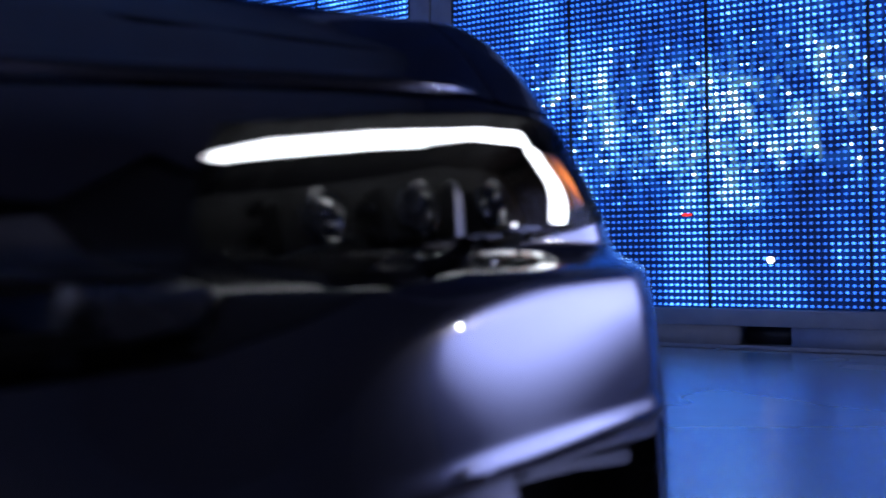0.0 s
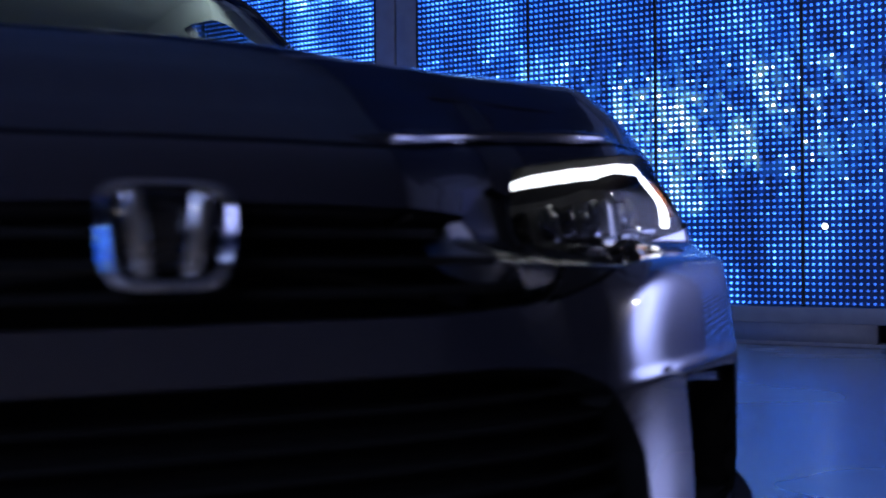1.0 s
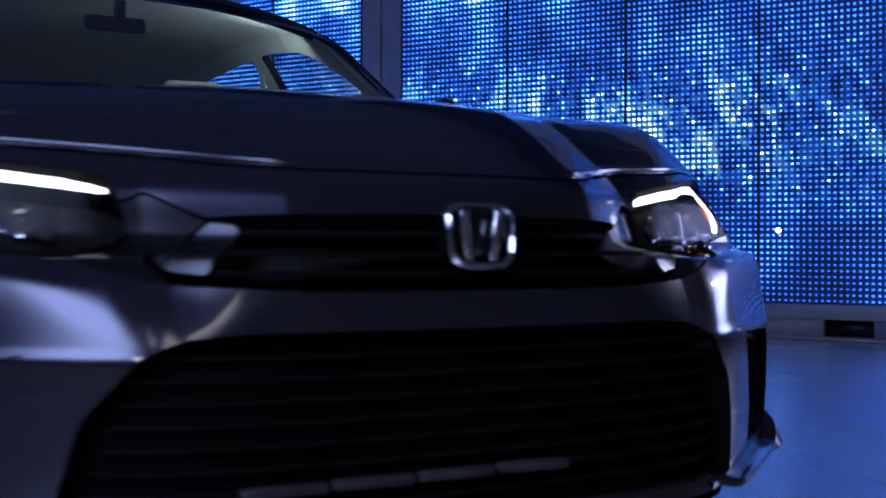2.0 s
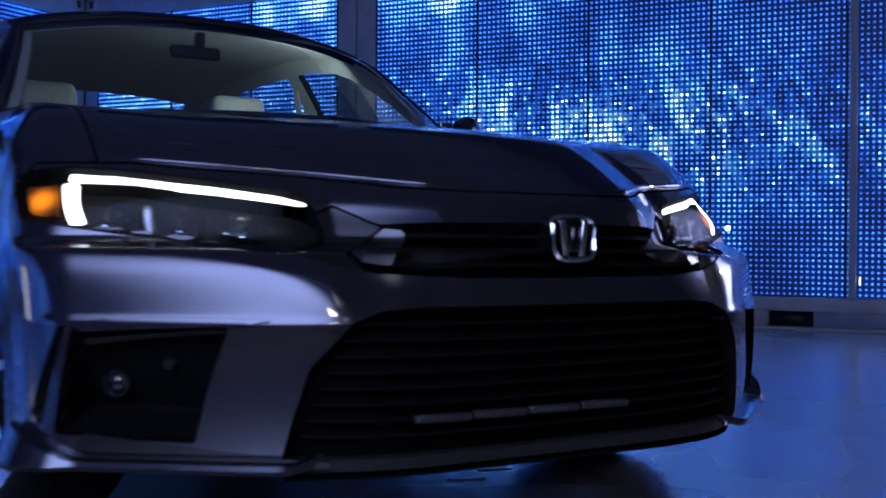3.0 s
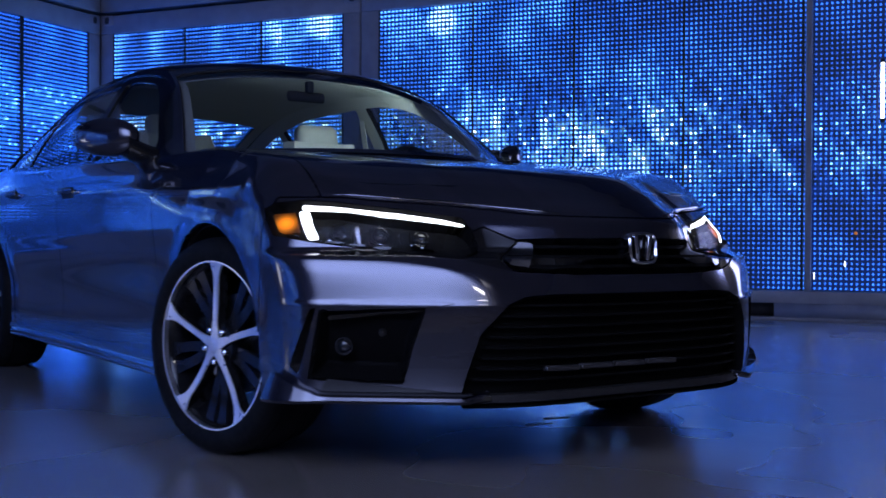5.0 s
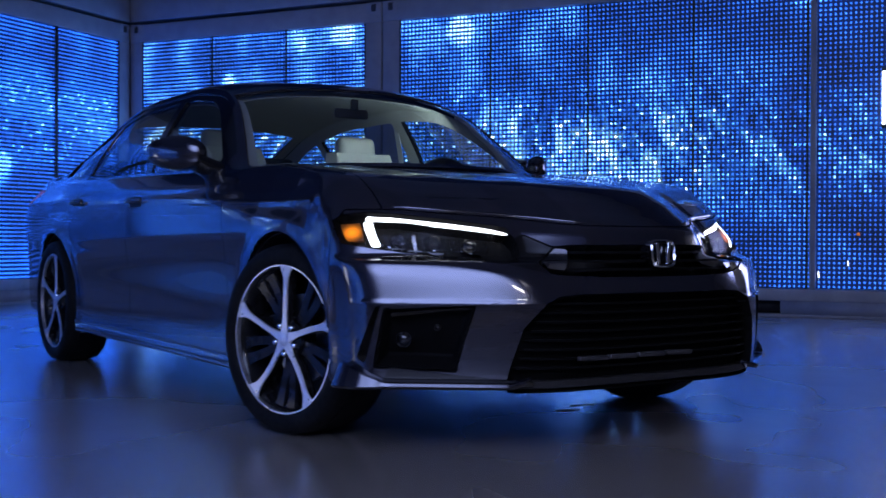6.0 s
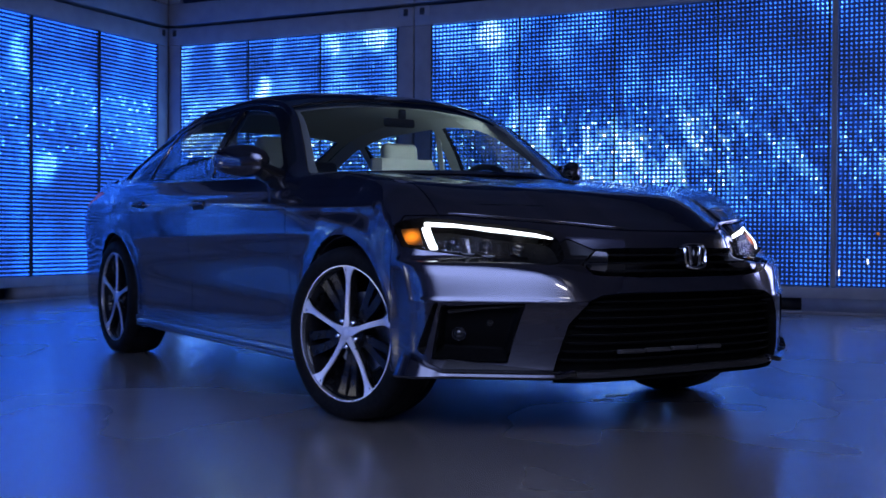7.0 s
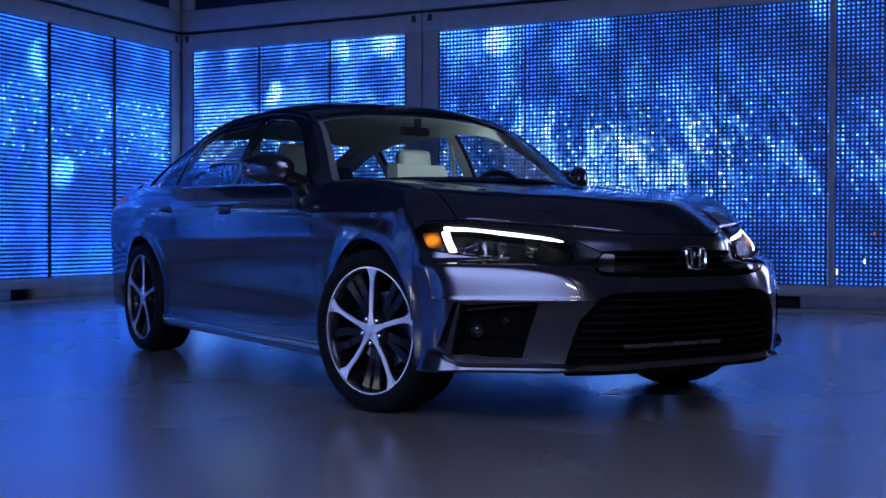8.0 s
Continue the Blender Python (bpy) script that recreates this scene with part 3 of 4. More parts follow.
door_line = .50 + .30 * np.maximum(Z - .82, 0)
sill = Z - .242
hole = np.minimum.reduce([.745 - X, Y - cowl, 3.28 - Y, Z - .80])
fender = np.minimum.reduce([shell, np.maximum(Y + .362, Z - HOOD_EDGE(PP)), door_line - Y, -lamp, -np.minimum(hood, 1), np.maximum(X - hood_side, .76 - Z), -hole]) - GAP
rear_line = 2.46 - .10 * np.maximum(.9 - Z, 0)
rear_arch = np.hypot(Y - ARCH_R[0], Z - ARCH_R[1]) - ARCH - .035
front_door = np.minimum.reduce([Y - door_line, 1.62 - Y, sill, -hole]) - GAP
rear_door = np.minimum.reduce([Y - 1.62, rear_line - Y, sill, rear_arch, -hole]) - GAP
skirt = np.minimum.reduce([low, .2465 - Z, Y - .40, 2.40 - Y, arch]) - GAP
lid = np.minimum.reduce([.56 - X, Y - 3.22, Z - .62])
tail_lamp = np.minimum.reduce([inside([(3.30, .93), (3.55, .945), (3.80, .93), (3.80, .80), (3.62, .80)], Y, Z), X - .30])
back_bumper = np.minimum.reduce([Y - 3.02, .585 - Z])
quarter = np.minimum.reduce([shell, np.maximum(Y - rear_line, np.minimum(-rear_arch, Y - 2.3)), np.maximum(sill, Y - 2.4), -lid, -tail_lamp, -back_bumper, -hole]) - GAP

part("hood", SKIN.cut(hood - GAP, weld=True), PAINT, car)
part("front_bumper", SKIN.cut(bumper, weld=True, depth=.03, rim_slot=1), PAINT, car).data.materials.append(LAMP_BLACK)
part("trunk_lid", SKIN.cut(np.minimum(lid, -tail_lamp) - GAP, weld=True), PAINT, car)
part("rear_bumper", SKIN.cut(np.minimum(back_bumper, shell) - GAP, weld=True), PAINT, car)
for s in (1, -1):
    part("front_fender", SKIN.cut(fender, sides=(s,)), PAINT, car)
    door = part("front_door", SKIN.cut(front_door, sides=(s,)), PAINT, car)
    door2 = part("rear_door", SKIN.cut(rear_door, sides=(s,)), PAINT, car)
    part("side_skirt", SKIN.cut(skirt, sides=(s,), depth=.06, offset=-.010), PAINT, car)
    sill_line = np.linspace(.43, 2.37, 30)
    part("sill_blade", sweep(range(30), lambda k, s=s: [(s * (float(side_line(np.array(sill_line[k]), np.array(.225))) + d), sill_line[k], .176 + .004 * (sill_line[k] - .4) + h)
         for d, h in ((-.03, .0), (.004, -.004), (.014, .004), (.016, .026), (.010, .040), (-.004, .052), (-.03, .050))]), PAINT, car)
    part("quarter_panel", SKIN.cut(quarter, sides=(s,)), PAINT, car)
    part("tail_lamp", SKIN.cut(tail_lamp - GAP, sides=(s,)), RED, car, "red tail lamp")
    for d, at, z in ((door, 1.475, .825), (door2, 2.33, .838)):
        x = float(side_line(np.array(at), np.array(z)))
        # flat dark plate on the door, its colour standing in for the hollow
        bowl = slab((.004, .15, .042), (s * (x + .001), at - .01, z - .006), .0018)
        part("handle_plate", bowl, PLASTIC, d, "flat dark plate drawn for the handle recess")
        grip = sweep(range(13), lambda k: [(s * (x + .012 + .022 * math.sin(math.pi * k / 12) + .007 * math.cos(a)),
                     at - .105 + .21 * k / 12, z + .013 * math.sin(a) + .003) for a in np.linspace(0, 2 * math.pi, 10, endpoint=False)])
        part("door_handle", grip, PAINT, d)

# rolled front edge of the hood above the headlamps
for s in (1, -1):
    at = np.linspace(.24, 1.16, 60)
    near = [np.unravel_index(np.argmin((PP - a) ** 2 + (Z - HOOD_EDGE(np.array(a)) - .005) ** 2 + (Y > -.2)), PP.shape) for a in at]
    run = [np.polyval(np.polyfit(at, [SKIN.p[q][c] for q in near], 6), at) for c in range(3)]

    def lip(k, s=s):
        thin = min(1, k / 6, (59 - k) / 6) + .02
        return [(s * run[0][k], run[1][k] - .011 * thin * math.cos(b) + .0088, run[2][k] + .0035 + .009 * thin * math.sin(b)) for b in np.linspace(0, 2 * math.pi, 10, endpoint=False)]
    part("hood_lip", sweep(range(60), lip), PAINT, car)

    # fine crease across the hood's front
    at = np.linspace(.62, 1.12, 40)
    near = [np.unravel_index(np.argmin((PP - a) ** 2 + (Z - .790 - .013 * (a - .636)) ** 2 + (Y > -.2)), PP.shape) for a in at]
    bead = [np.polyval(np.polyfit(at, [SKIN.p[q][c] for q in near], 4), at) for c in range(3)]

    def crease(k, s=s):
        thin = min(1, k / 10, (39 - k) / 10) + .02
        return [(s * bead[0][k], bead[1][k] + .0032 * thin * math.cos(b), bead[2][k] + .0018 * thin * math.sin(b) - .0006) for b in np.linspace(0, 2 * math.pi, 8, endpoint=False)]
    part("hood_crease", sweep(range(40), crease), PAINT, car)

# headlamps: box behind the lens, light strips, lamp modules, amber corner
STRIP_TOP = [(1.246, .740), (1.118, .735), (.858, .717), (.71, .702), (.642, .690), (.612, .682), (.640, .681), (.755, .693), (.852, .703), (.945, .710), (.955, .713), (1.06, .7225), (1.20, .726), (1.236, .722)]
STRIP_SIDE = [(1.254, .722), (1.210, .722), (1.152, .638), (1.192, .638)]
MARKER = [(1.362, .712), (1.264, .718), (1.232, .658), (1.322, .662)]
for s in (1, -1):
    box = part("headlamp", SKIN.cut(lamp + .0008, offset=.075, sides=(s,), depth=-.0742), LAMP_BLACK, car, "headlamp with lit white strips")
    part("lens", SKIN.cut(lamp + .0006, offset=.0008, sides=(s,), depth=0), CLEAR, box, "clear lens").visible_shadow = False
    for poly in (STRIP_TOP, STRIP_SIDE):
        part("light_strip", SKIN.cut(np.minimum(inside(poly, PP, Z), front), offset=.016, sides=(s,), depth=.003), DRL, box, "glowing white light strip")
    part("marker", SKIN.cut(np.minimum(inside(MARKER, PP, Z), front), offset=.014, sides=(s,), depth=.01), MARKER_LENS, box, "amber side marker")
    shelf = [(1.15, .634), (.844, .612), (.62, .600), (.60, .603), (.844, .617), (1.14, .639)]
    part("lower_trim", SKIN.cut(np.minimum(inside(shelf, PP, Z), front), offset=.02, sides=(s,), depth=.05), TRIM, box, "gloss black lower edge")
    for a in (1.085, .93, .775):
        cell = [(a + .045, .700 - (1.09 - a) * .07), (a - .045, .692 - (1.09 - a) * .08), (a - .05, .633 - (1.09 - a) * .03), (a + .035, .642 - (1.09 - a) * .03)]
        part("module", SKIN.cut(np.minimum(inside(cell, PP, Z), front), offset=.05, sides=(s,), depth=.02), LAMP_BLACK, box, "black lamp module")
        i, j = np.unravel_index(np.argmin((PP - a) ** 2 + (Z - (.664 - (1.09 - a) * .05)) ** 2 + (Y > -.2)), PP.shape)
        c, n = SKIN.p[i, j] - SKIN.n[i, j] * .042, SKIN.n[i, j]
        eye = lathe([(.0, .0), (-.006, .008), (-.002, .017), (.006, .020), (.012, .020)], 20)
        turn = Vector((-s * n[0], -n[1], -n[2])).to_track_quat("X", "Z").to_matrix().to_4x4()
        bmesh.ops.transform(eye, matrix=Matrix.Translation((s * c[0], c[1], c[2])) @ turn, verts=eye.verts)
        part("projector", eye, LAMP_EYE, box, "small dark projector lens")
        ring = lathe([(-.004 + .0016 * math.cos(b), .0205 + .0016 * math.sin(b)) for b in np.linspace(0, 2 * math.pi, 7)], 24)
        bmesh.ops.transform(ring, matrix=Matrix.Translation((s * c[0], c[1], c[2])) @ turn, verts=ring.verts)
        part("bezel", ring, TRIM, box, "thin gloss black ring")
        for b, w, h in ((.022, .020, .0), (-.030, .012, .012), (-.012, .016, -.004)):
            zb = .640 - (1.09 - a) * .03 + h
            glint = [(a + b + w, zb + .003), (a + b, zb + .001), (a + b + .002, zb - .0025), (a + b + w, zb - .001)]
            part("reflector_step", SKIN.cut(np.minimum(inside(glint, PP, Z), front), offset=.040, sides=(s,), depth=.006), CHROME, box, "small bright reflector step")
    for a in (.862, .705):
        blade_fin = [(a + .004, .690 - (1.09 - a) * .06), (a, .690 - (1.09 - a) * .06), (a - .012, .640 - (1.09 - a) * .02), (a - .008, .640 - (1.09 - a) * .02)]
        part("reflector_fin", SKIN.cut(np.minimum(inside(blade_fin, PP, Z), front), offset=.046, sides=(s,), depth=.02), TRIM, box, "thin gloss black fin")
    for a in (1.02,):
        fin = [(a + .012, .706 - (1.09 - a) * .07), (a - .004, .704 - (1.09 - a) * .07), (a - .022, .630), (a - .008, .630)]
        part("divider", SKIN.cut(np.minimum(inside(fin, PP, Z), front), offset=.045, sides=(s,), depth=.02), SATIN, box, "satin divider")

# grilles, garnish, lower openings
top_grille = part("upper_grille", SKIN.cut(grille, offset=.085, weld=True, depth=-.08), PLASTIC, car, "slim black upper grille")


def cross_bar(z, reach, inset, deep, thick, dip=0.0):
    """A slat across the nose, following its plan."""
    def row(k):
        x = -reach + 2 * reach * k / 48
        h = z - dip * (abs(x) / reach) ** 2
        y = float(nose_line(np.array(abs(x)), np.array(h))) + inset
        return [(x, y, h - thick), (x, y + deep, h - thick * .7), (x, y + deep, h + thick * .7), (x, y, h + thick)]
    return sweep(range(49), row)


for zc, reach in ((.569, .355), (.595, .385), (.621, .36)):
    part("slat", cross_bar(zc, reach, .016, .045, .0042), GRILLE_BLACK, top_grille)
for s in (1, -1):
    part("garnish", SKIN.cut(np.minimum(garnish, -lamp) - .0005, offset=.006, sides=(s,), depth=.03), TRIM, car, "gloss black garnish under the headlamp")
    wedge = [(.470, .597), (.422, .635), (.368, .631), (.362, .590), (.366, .568), (.43, .574)]
    part("grille_end", SKIN.cut(np.minimum(inside(wedge, PP, Z), -Y - .4), offset=.003, sides=(s,), depth=.03), SATIN, car, "bright wedge at the grille end")
bottom_grille = part("lower_grille", SKIN.cut(mouth, offset=.05, weld=True, depth=-.046), GRILLE_BLACK, car, "wide black lower grille")
for k in range(8):
    zc = .272 + .0275 * k
    part("slat", cross_bar(zc, .435 + (.48 - zc) * .33, .026, .028, .0030, -.004), GRILLE_BLACK, bottom_grille)
for k in range(4):
    part("beam_segment", slab((.114, .02, .014), (-.263 + .122 * k, -.872, .300), .004, Matrix.Rotation(.02, 4, "Y")), BEAM_GREY, bottom_grille, "grey beam behind the grille")
for s in (1, -1):
    hollow = (.12 - .085 * np.clip((Z - .27) / .18, 0, 1)) * np.clip(fog / .03, 0, 1) ** .8 + .006
    pocket = part("fog_pocket", SKIN.cut(fog, offset=hollow, sides=(s,), depth=-.006), GRILLE_BLACK, car, "black fog lamp recess")
    for a, z, r in ((1.035, .352, .024), (.893, .394, .010)):
        i, j = np.unravel_index(np.argmin((PP - a) ** 2 + (Z - z) ** 2 + (Y > -.2)), PP.shape)
        c, n = SKIN.p[i, j] - SKIN.n[i, j] * (hollow[i, j] - .012), SKIN.n[i, j]
        eye = lathe([(-.012, .0), (-.010, r * .5), (-.002, r * .85), (-.008, r * .9), (-.008, r), (.02, r * 1.05)], 32)
        turn = Vector((-s * n[0], -n[1], -n[2])).to_track_quat("X", "Z").to_matrix().to_4x4()
        bmesh.ops.transform(eye, matrix=Matrix.Translation((s * c[0], c[1], c[2])) @ turn, verts=eye.verts)
        part("fog_lamp" if r > .02 else "parking_sensor", eye, LAMP_EYE if r > .02 else PLASTIC, pocket, "small round fog lamp" if r > .02 else "")
    brow = [(1.10, .462), (1.06, .471), (.913, .4775), (.70, .4775), (.60, .476), (.70, .464), (.913, .459), (1.08, .452)]
    part("brow", SKIN.cut(np.minimum(inside(brow, PP, Z), front), offset=-.006, sides=(s,), depth=.04), PAINT, pocket, "body-coloured brow over the recess")
    ledge = [(1.085, .440), (.90, .451), (.735, .459), (.712, .459), (.725, .452), (.90, .443), (1.05, .430), (1.085, .428)]
    part("ledge", SKIN.cut(np.minimum(inside(ledge, PP, Z), front), offset=.014, sides=(s,), depth=.05), TRIM, pocket, "gloss black ledge inside the recess")
    lip_face = [(1.085, .278), (.95, .268), (.81, .257), (.60, .242), (.49, .236), (.49, .224), (1.0, .224), (1.12, .236)]
    part("lip_trim", SKIN.cut(np.minimum(inside(lip_face, PP, Z), front), offset=-.002, sides=(s,), depth=.006), TRIM, car, "gloss black lower lip")
    part("air_slit", SKIN.cut(slit, offset=.06, sides=(s,), depth=-.058), PLASTIC, car, "black air slit")
    # splitter blade with an upturned end
    line = np.linspace(.50, 1.285, 40)

    def blade(k, s=s):
        a = line[k]
        i = np.argmin((PP[:200, :40] - a) ** 2 + (Z[:200, :40] - .235) ** 2)
        i, j = np.unravel_index(i, (200, 40))
        x, y = SKIN.p[i, j, 0], SKIN.p[i, j, 1]
        n = SKIN.n[i, j]
        nx, ny = n[0] / math.hypot(n[0], n[1]), n[1] / math.hypot(n[0], n[1])
        end = np.clip((a - 1.10) / .16, 0, 1)
        start = np.clip((a - .50) / .08, 0, 1)
        o, up = -.012 + .036 * start + .030 * end, .008 + .058 * end ** 1.3
        z = .224 - .004 * end + .012 * (1 - start)
        pts = [(-.02, z - .006), (o, z - .008), (o + .006, z), (o + .004 - .026 * end, z + up), (o - .008 - .026 * end, z + up + .003), (-.02, z + .012 + .7 * (up - .008))]
        return [(s * (x + nx * d), y + ny * d, h) for d, h in pts]
    part("splitter_blade", sweep(range(len(line)), blade), PAINT, car)

# plain chrome badge with two upright bars
badge = part("badge", sweep(range(33), lambda k: [(
    (.048 + .004 * math.sin(2 * math.pi * k / 32) + d) * math.copysign(abs(math.cos(2 * math.pi * k / 32)) ** .45, math.cos(2 * math.pi * k / 32)),
    -.905 + e + .01 * math.sin(2 * math.pi * k / 32),
    .618 + (.040 + d) * math.copysign(abs(math.sin(2 * math.pi * k / 32)) ** .45, math.sin(2 * math.pi * k / 32)))
    for d, e in ((-.0045, 0), (0, -.005), (.0045, 0), (.003, .02), (-.003, .02))]), CHROME, car, "chrome badge of plain bars")
for s in (1, -1):
    part("badge_bar", slab((.014, .016, .070), (s * .023, -.9, .618), .003, Matrix.Rotation(s * .13, 4, "Y")), CHROME, badge)
part("badge_stem", slab((.085, .05, .065), (0, -.865, .618), .012), TRIM, badge, "black badge mount")

# ---- cabin ----
RAIL_X = keys((.56, .768), (.66, .728), (.82, .668), (1.0, .612), (1.2, .577), (1.6, .566), (2.1, .560), (2.5, .560), (2.9, .585), (3.3, .625), (3.5, .64))
RAIL_Z = keys((.56, .918), (.66, .976), (.82, 1.102), (1.0, 1.235), (1.2, 1.310), (1.6, 1.352), (2.1, 1.348), (2.5, 1.300), (2.9, 1.190), (3.3, 1.055), (3.5, 1.02))
BOW = keys((.56, .33), (.8, .235), (1.0, .14), (1.3, .06), (2.2, .0), (2.7, -.06), (3.5, -.12))
CROWN = keys((.56, .02), (1.0, .056), (1.6, .062), (2.3, .060), (3.5, .025))


def side_at(y, t):
    bz = DECK(y) - .030
    bx = side_line(y, bz) - .014
    rx, rz = RAIL_X(y), RAIL_Z(y)
    x = bx + (np.minimum(rx, bx) - bx) * t + .022 * np.sin(math.pi * t) * np.clip((rz - bz) * 4, 0, 1)
    return np.stack([x, y, bz + np.maximum(rz - bz, .004) * t], -1)


def roof_at(y, w):
    w = np.clip(w, 0, 1)
    round_edge = np.sqrt(np.clip(1 - w ** 5, 0, 1))
    return np.stack([RAIL_X(y) * w, y - BOW(y) * (1 - w * w), RAIL_Z(y) + CROWN(y) * (1 - w ** 2.4) * .8 + CROWN(y) * .2 * round_edge], -1)


SY, ST = np.meshgrid(np.linspace(.58, 3.34, 250), np.linspace(0, 1, 40), indexing="ij")
FLANK = Skin(side_at(SY, ST), lambda p: p * (1, 0, 0))
RY, RW = np.meshgrid(np.linspace(.57, 3.42, 250), np.linspace(0, 1, 60), indexing="ij")
ROOF = Skin(roof_at(RY, RW), lambda p: p * 0 + (0, 0, 1))
fz = FLANK.p[..., 2]
rail_gap, belt_gap = (RAIL_Z(SY) - fz), fz - (DECK(SY) - .03)
glass_band = np.minimum.reduce([rail_gap - .050 - .045 * np.clip((1.25 - SY) / .3, 0, 1), belt_gap - .030, SY - .80, 3.02 - SY])
panes = [np.minimum(glass_band, 1.585 - SY), np.minimum.reduce([glass_band, SY - 1.665, 2.50 - SY - .15 * (fz - 1.1)]),
         np.minimum(glass_band, SY - 2.545 + .15 * (fz - 1.1))]
screen = np.minimum.reduce([RY - .595, 1.075 - RY, .982 - RW])
back_glass = np.minimum.reduce([RY - 2.62, 3.24 - RY, .88 - RW])
roof_open = np.maximum(screen, back_glass)
part("roof", ROOF.cut(np.minimum(-roof_open, 1 + 0 * RW) - .001, weld=True, depth=.015), PAINT, car)
part("windshield", ROOF.cut(screen + .004, offset=.006, weld=True, depth=.004), WINDOW, car, "clear windshield")
part("rear_window", ROOF.cut(back_glass + .004, offset=.006, weld=True, depth=.004), WINDOW, car, "rear window")
part("windshield_seal", ROOF.cut(np.minimum(screen + .012, -(screen - .004)), offset=.003, weld=True, depth=.006), PLASTIC, car, "black windshield seal")
part("headliner", ROOF.cut(np.minimum.reduce([-screen, -back_glass, .96 - RW]) + .004, offset=.035, weld=True, depth=0), LINER, car, "light grey roof lining")
for s in (1, -1):
    pillars = np.minimum.reduce([-panes[0], -panes[1], -panes[2]])
    part("window_surround", FLANK.cut(np.minimum(pillars, np.maximum(.022 - rail_gap, np.maximum(.02 - belt_gap, np.maximum(.72 - SY, SY - 3.05)))) - .001, sides=(s,)), PAINT, car)
    part("window_trim", FLANK.cut(np.minimum(pillars, -np.maximum(.022 - rail_gap, np.maximum(.02 - belt_gap, np.maximum(.72 - SY, SY - 3.05)))) - .0005, offset=.006, sides=(s,), depth=.02), TRIM, car, "gloss black window surround")
    for q in panes:
        part("side_window", FLANK.cut(q + .003, offset=.012, sides=(s,), depth=.004), SIDE_GLASS, car, "side window")

# mirrors
for s in (1, -1):
    def pod(k, s=s):
        t = k / 22
        f = math.sin(math.pi * (.04 + .92 * t)) ** .42
        x = .835 + .175 * t
        cy, cz = .80 + .13 * t + .02 * t * t, .996 + .008 * t
        ry, rz = .085 * f * (1 - .15 * t), .074 * f * (1 - .12 * t)
        return [(s * x, cy + ry * math.copysign(abs(math.cos(a)) ** .8, math.cos(a)), cz + rz * math.copysign(abs(math.sin(a)) ** .75, math.sin(a)))
                for a in np.linspace(0, 2 * math.pi, 28, endpoint=False)]
    mirror = part("side_mirror", sweep(range(23), pod), PAINT, car, "dark side mirror")
    part("mirror_base", sweep(range(9), lambda k: [(s * (.775 + .10 * k / 8), .80 + .072 * math.cos(a) * (1 - .2 * k / 8), .928 + .040 * (k / 8) ** 1.4 + .044 * math.sin(a))
         for a in np.linspace(0, 2 * math.pi, 16, endpoint=False)]), TRIM, mirror, "black mirror foot")
    part("mirror_glass", slab((.14, .006, .095), (s * .925, .935, 1.005), .003, Matrix.Rotation(s * -.12, 4, "Z")), MIRROR, mirror, "mirror glass")

# ---- wheels ----
TYRE = finish("tyre", lathe([(-.100, .244), (-.112, .256), (-.119, .280), (-.115, .300), (-.104, .315), (-.085, .3205), (-.06, .322), (-.057, .316), (-.050, .316), (-.047, .322),
                             (0, .323), (.047, .322), (.05, .316), (.057, .316), (.06, .322), (.085, .3205), (.104, .315), (.115, .300), (.118, .27), (.100, .244)], 96), RUBBER)
BARREL = finish("barrel", lathe([(-.093, .243), (-.085, .234), (-.03, .222), (.06, .214), (.09, .22), (.10, .246)], 72), DARK_ALLOY)
LIP = finish("rim_lip", lathe([(-.100, .2525), (-.107, .2512), (-.107, .2460), (-.100, .2448), (-.090, .245)], 96), MACHINED)
DISC = finish("brake_disc", lathe([(-.012, .07), (-.012, .150), (.006, .150), (.006, .07), (-.012, .07)], 64), STEEL)
CAP = finish("centre_cap", lathe([(-.100, .0), (-.100, .012), (-.098, .024), (-.092, .030), (-.075, .032)], 40), MACHINED)
HUB = finish("hub", lathe([(-.086, .0), (-.086, .045), (-.078, .066), (-.06, .074), (.0, .07)], 40), DARK_ALLOY)
NUT = finish("wheel_nut", lathe([(-.016, .0), (-.016, .006), (-.012, .0095), (.01, .0095)], 12), CHROME)


def spoke_mesh(name, material, r0, r1, w0, w1, flare, x0, x1, thick, lean=0.0, hub=.008):
    def row(k):
        t = k / 22
        r = r0 + (r1 - r0) * t
        w = w0 + (w1 - w0) * t + flare * max(0, (t - .70) / .30) ** 2.4 + hub * max(0, (.26 - t) / .26) ** 1.6
        x = x0 + (x1 - x0) * t + .006 * math.sin(math.pi * t)
        c = lean * t + .006 * math.sin(math.pi * t) * (1 if lean >= 0 else -1)
        return [(x, c - w, r), (x, c + w, r), (x + .004, c + w + .002, r), (x + thick, c + w * .6, r), (x + thick, c - w * .6, r), (x + .004, c - w - .002, r)]
    return finish(name, sweep(range(23), row), material)


SPOKE = spoke_mesh("spoke", MACHINED, .022, .2490, .0085, .0095, .026, -.098, -.104, .012)
SPOKE_BACK = spoke_mesh("spoke_flank", DARK_ALLOY, .03, .246, .0105, .0115, .024, -.0925, -.0985, .035)
STRUT = spoke_mesh("dark_strut", DARK_ALLOY, .05, .240, .015, .016, .010, -.066, -.080, .04, .030)
STRUT_B = spoke_mesh("dark_strut", DARK_ALLOY, .05, .240, .015, .016, .010, -.066, -.080, .04, -.030)
CALIPER = finish("caliper", slab((.07, .07, .16), (-.005, .135, .0), .015), DARK_ALLOY)

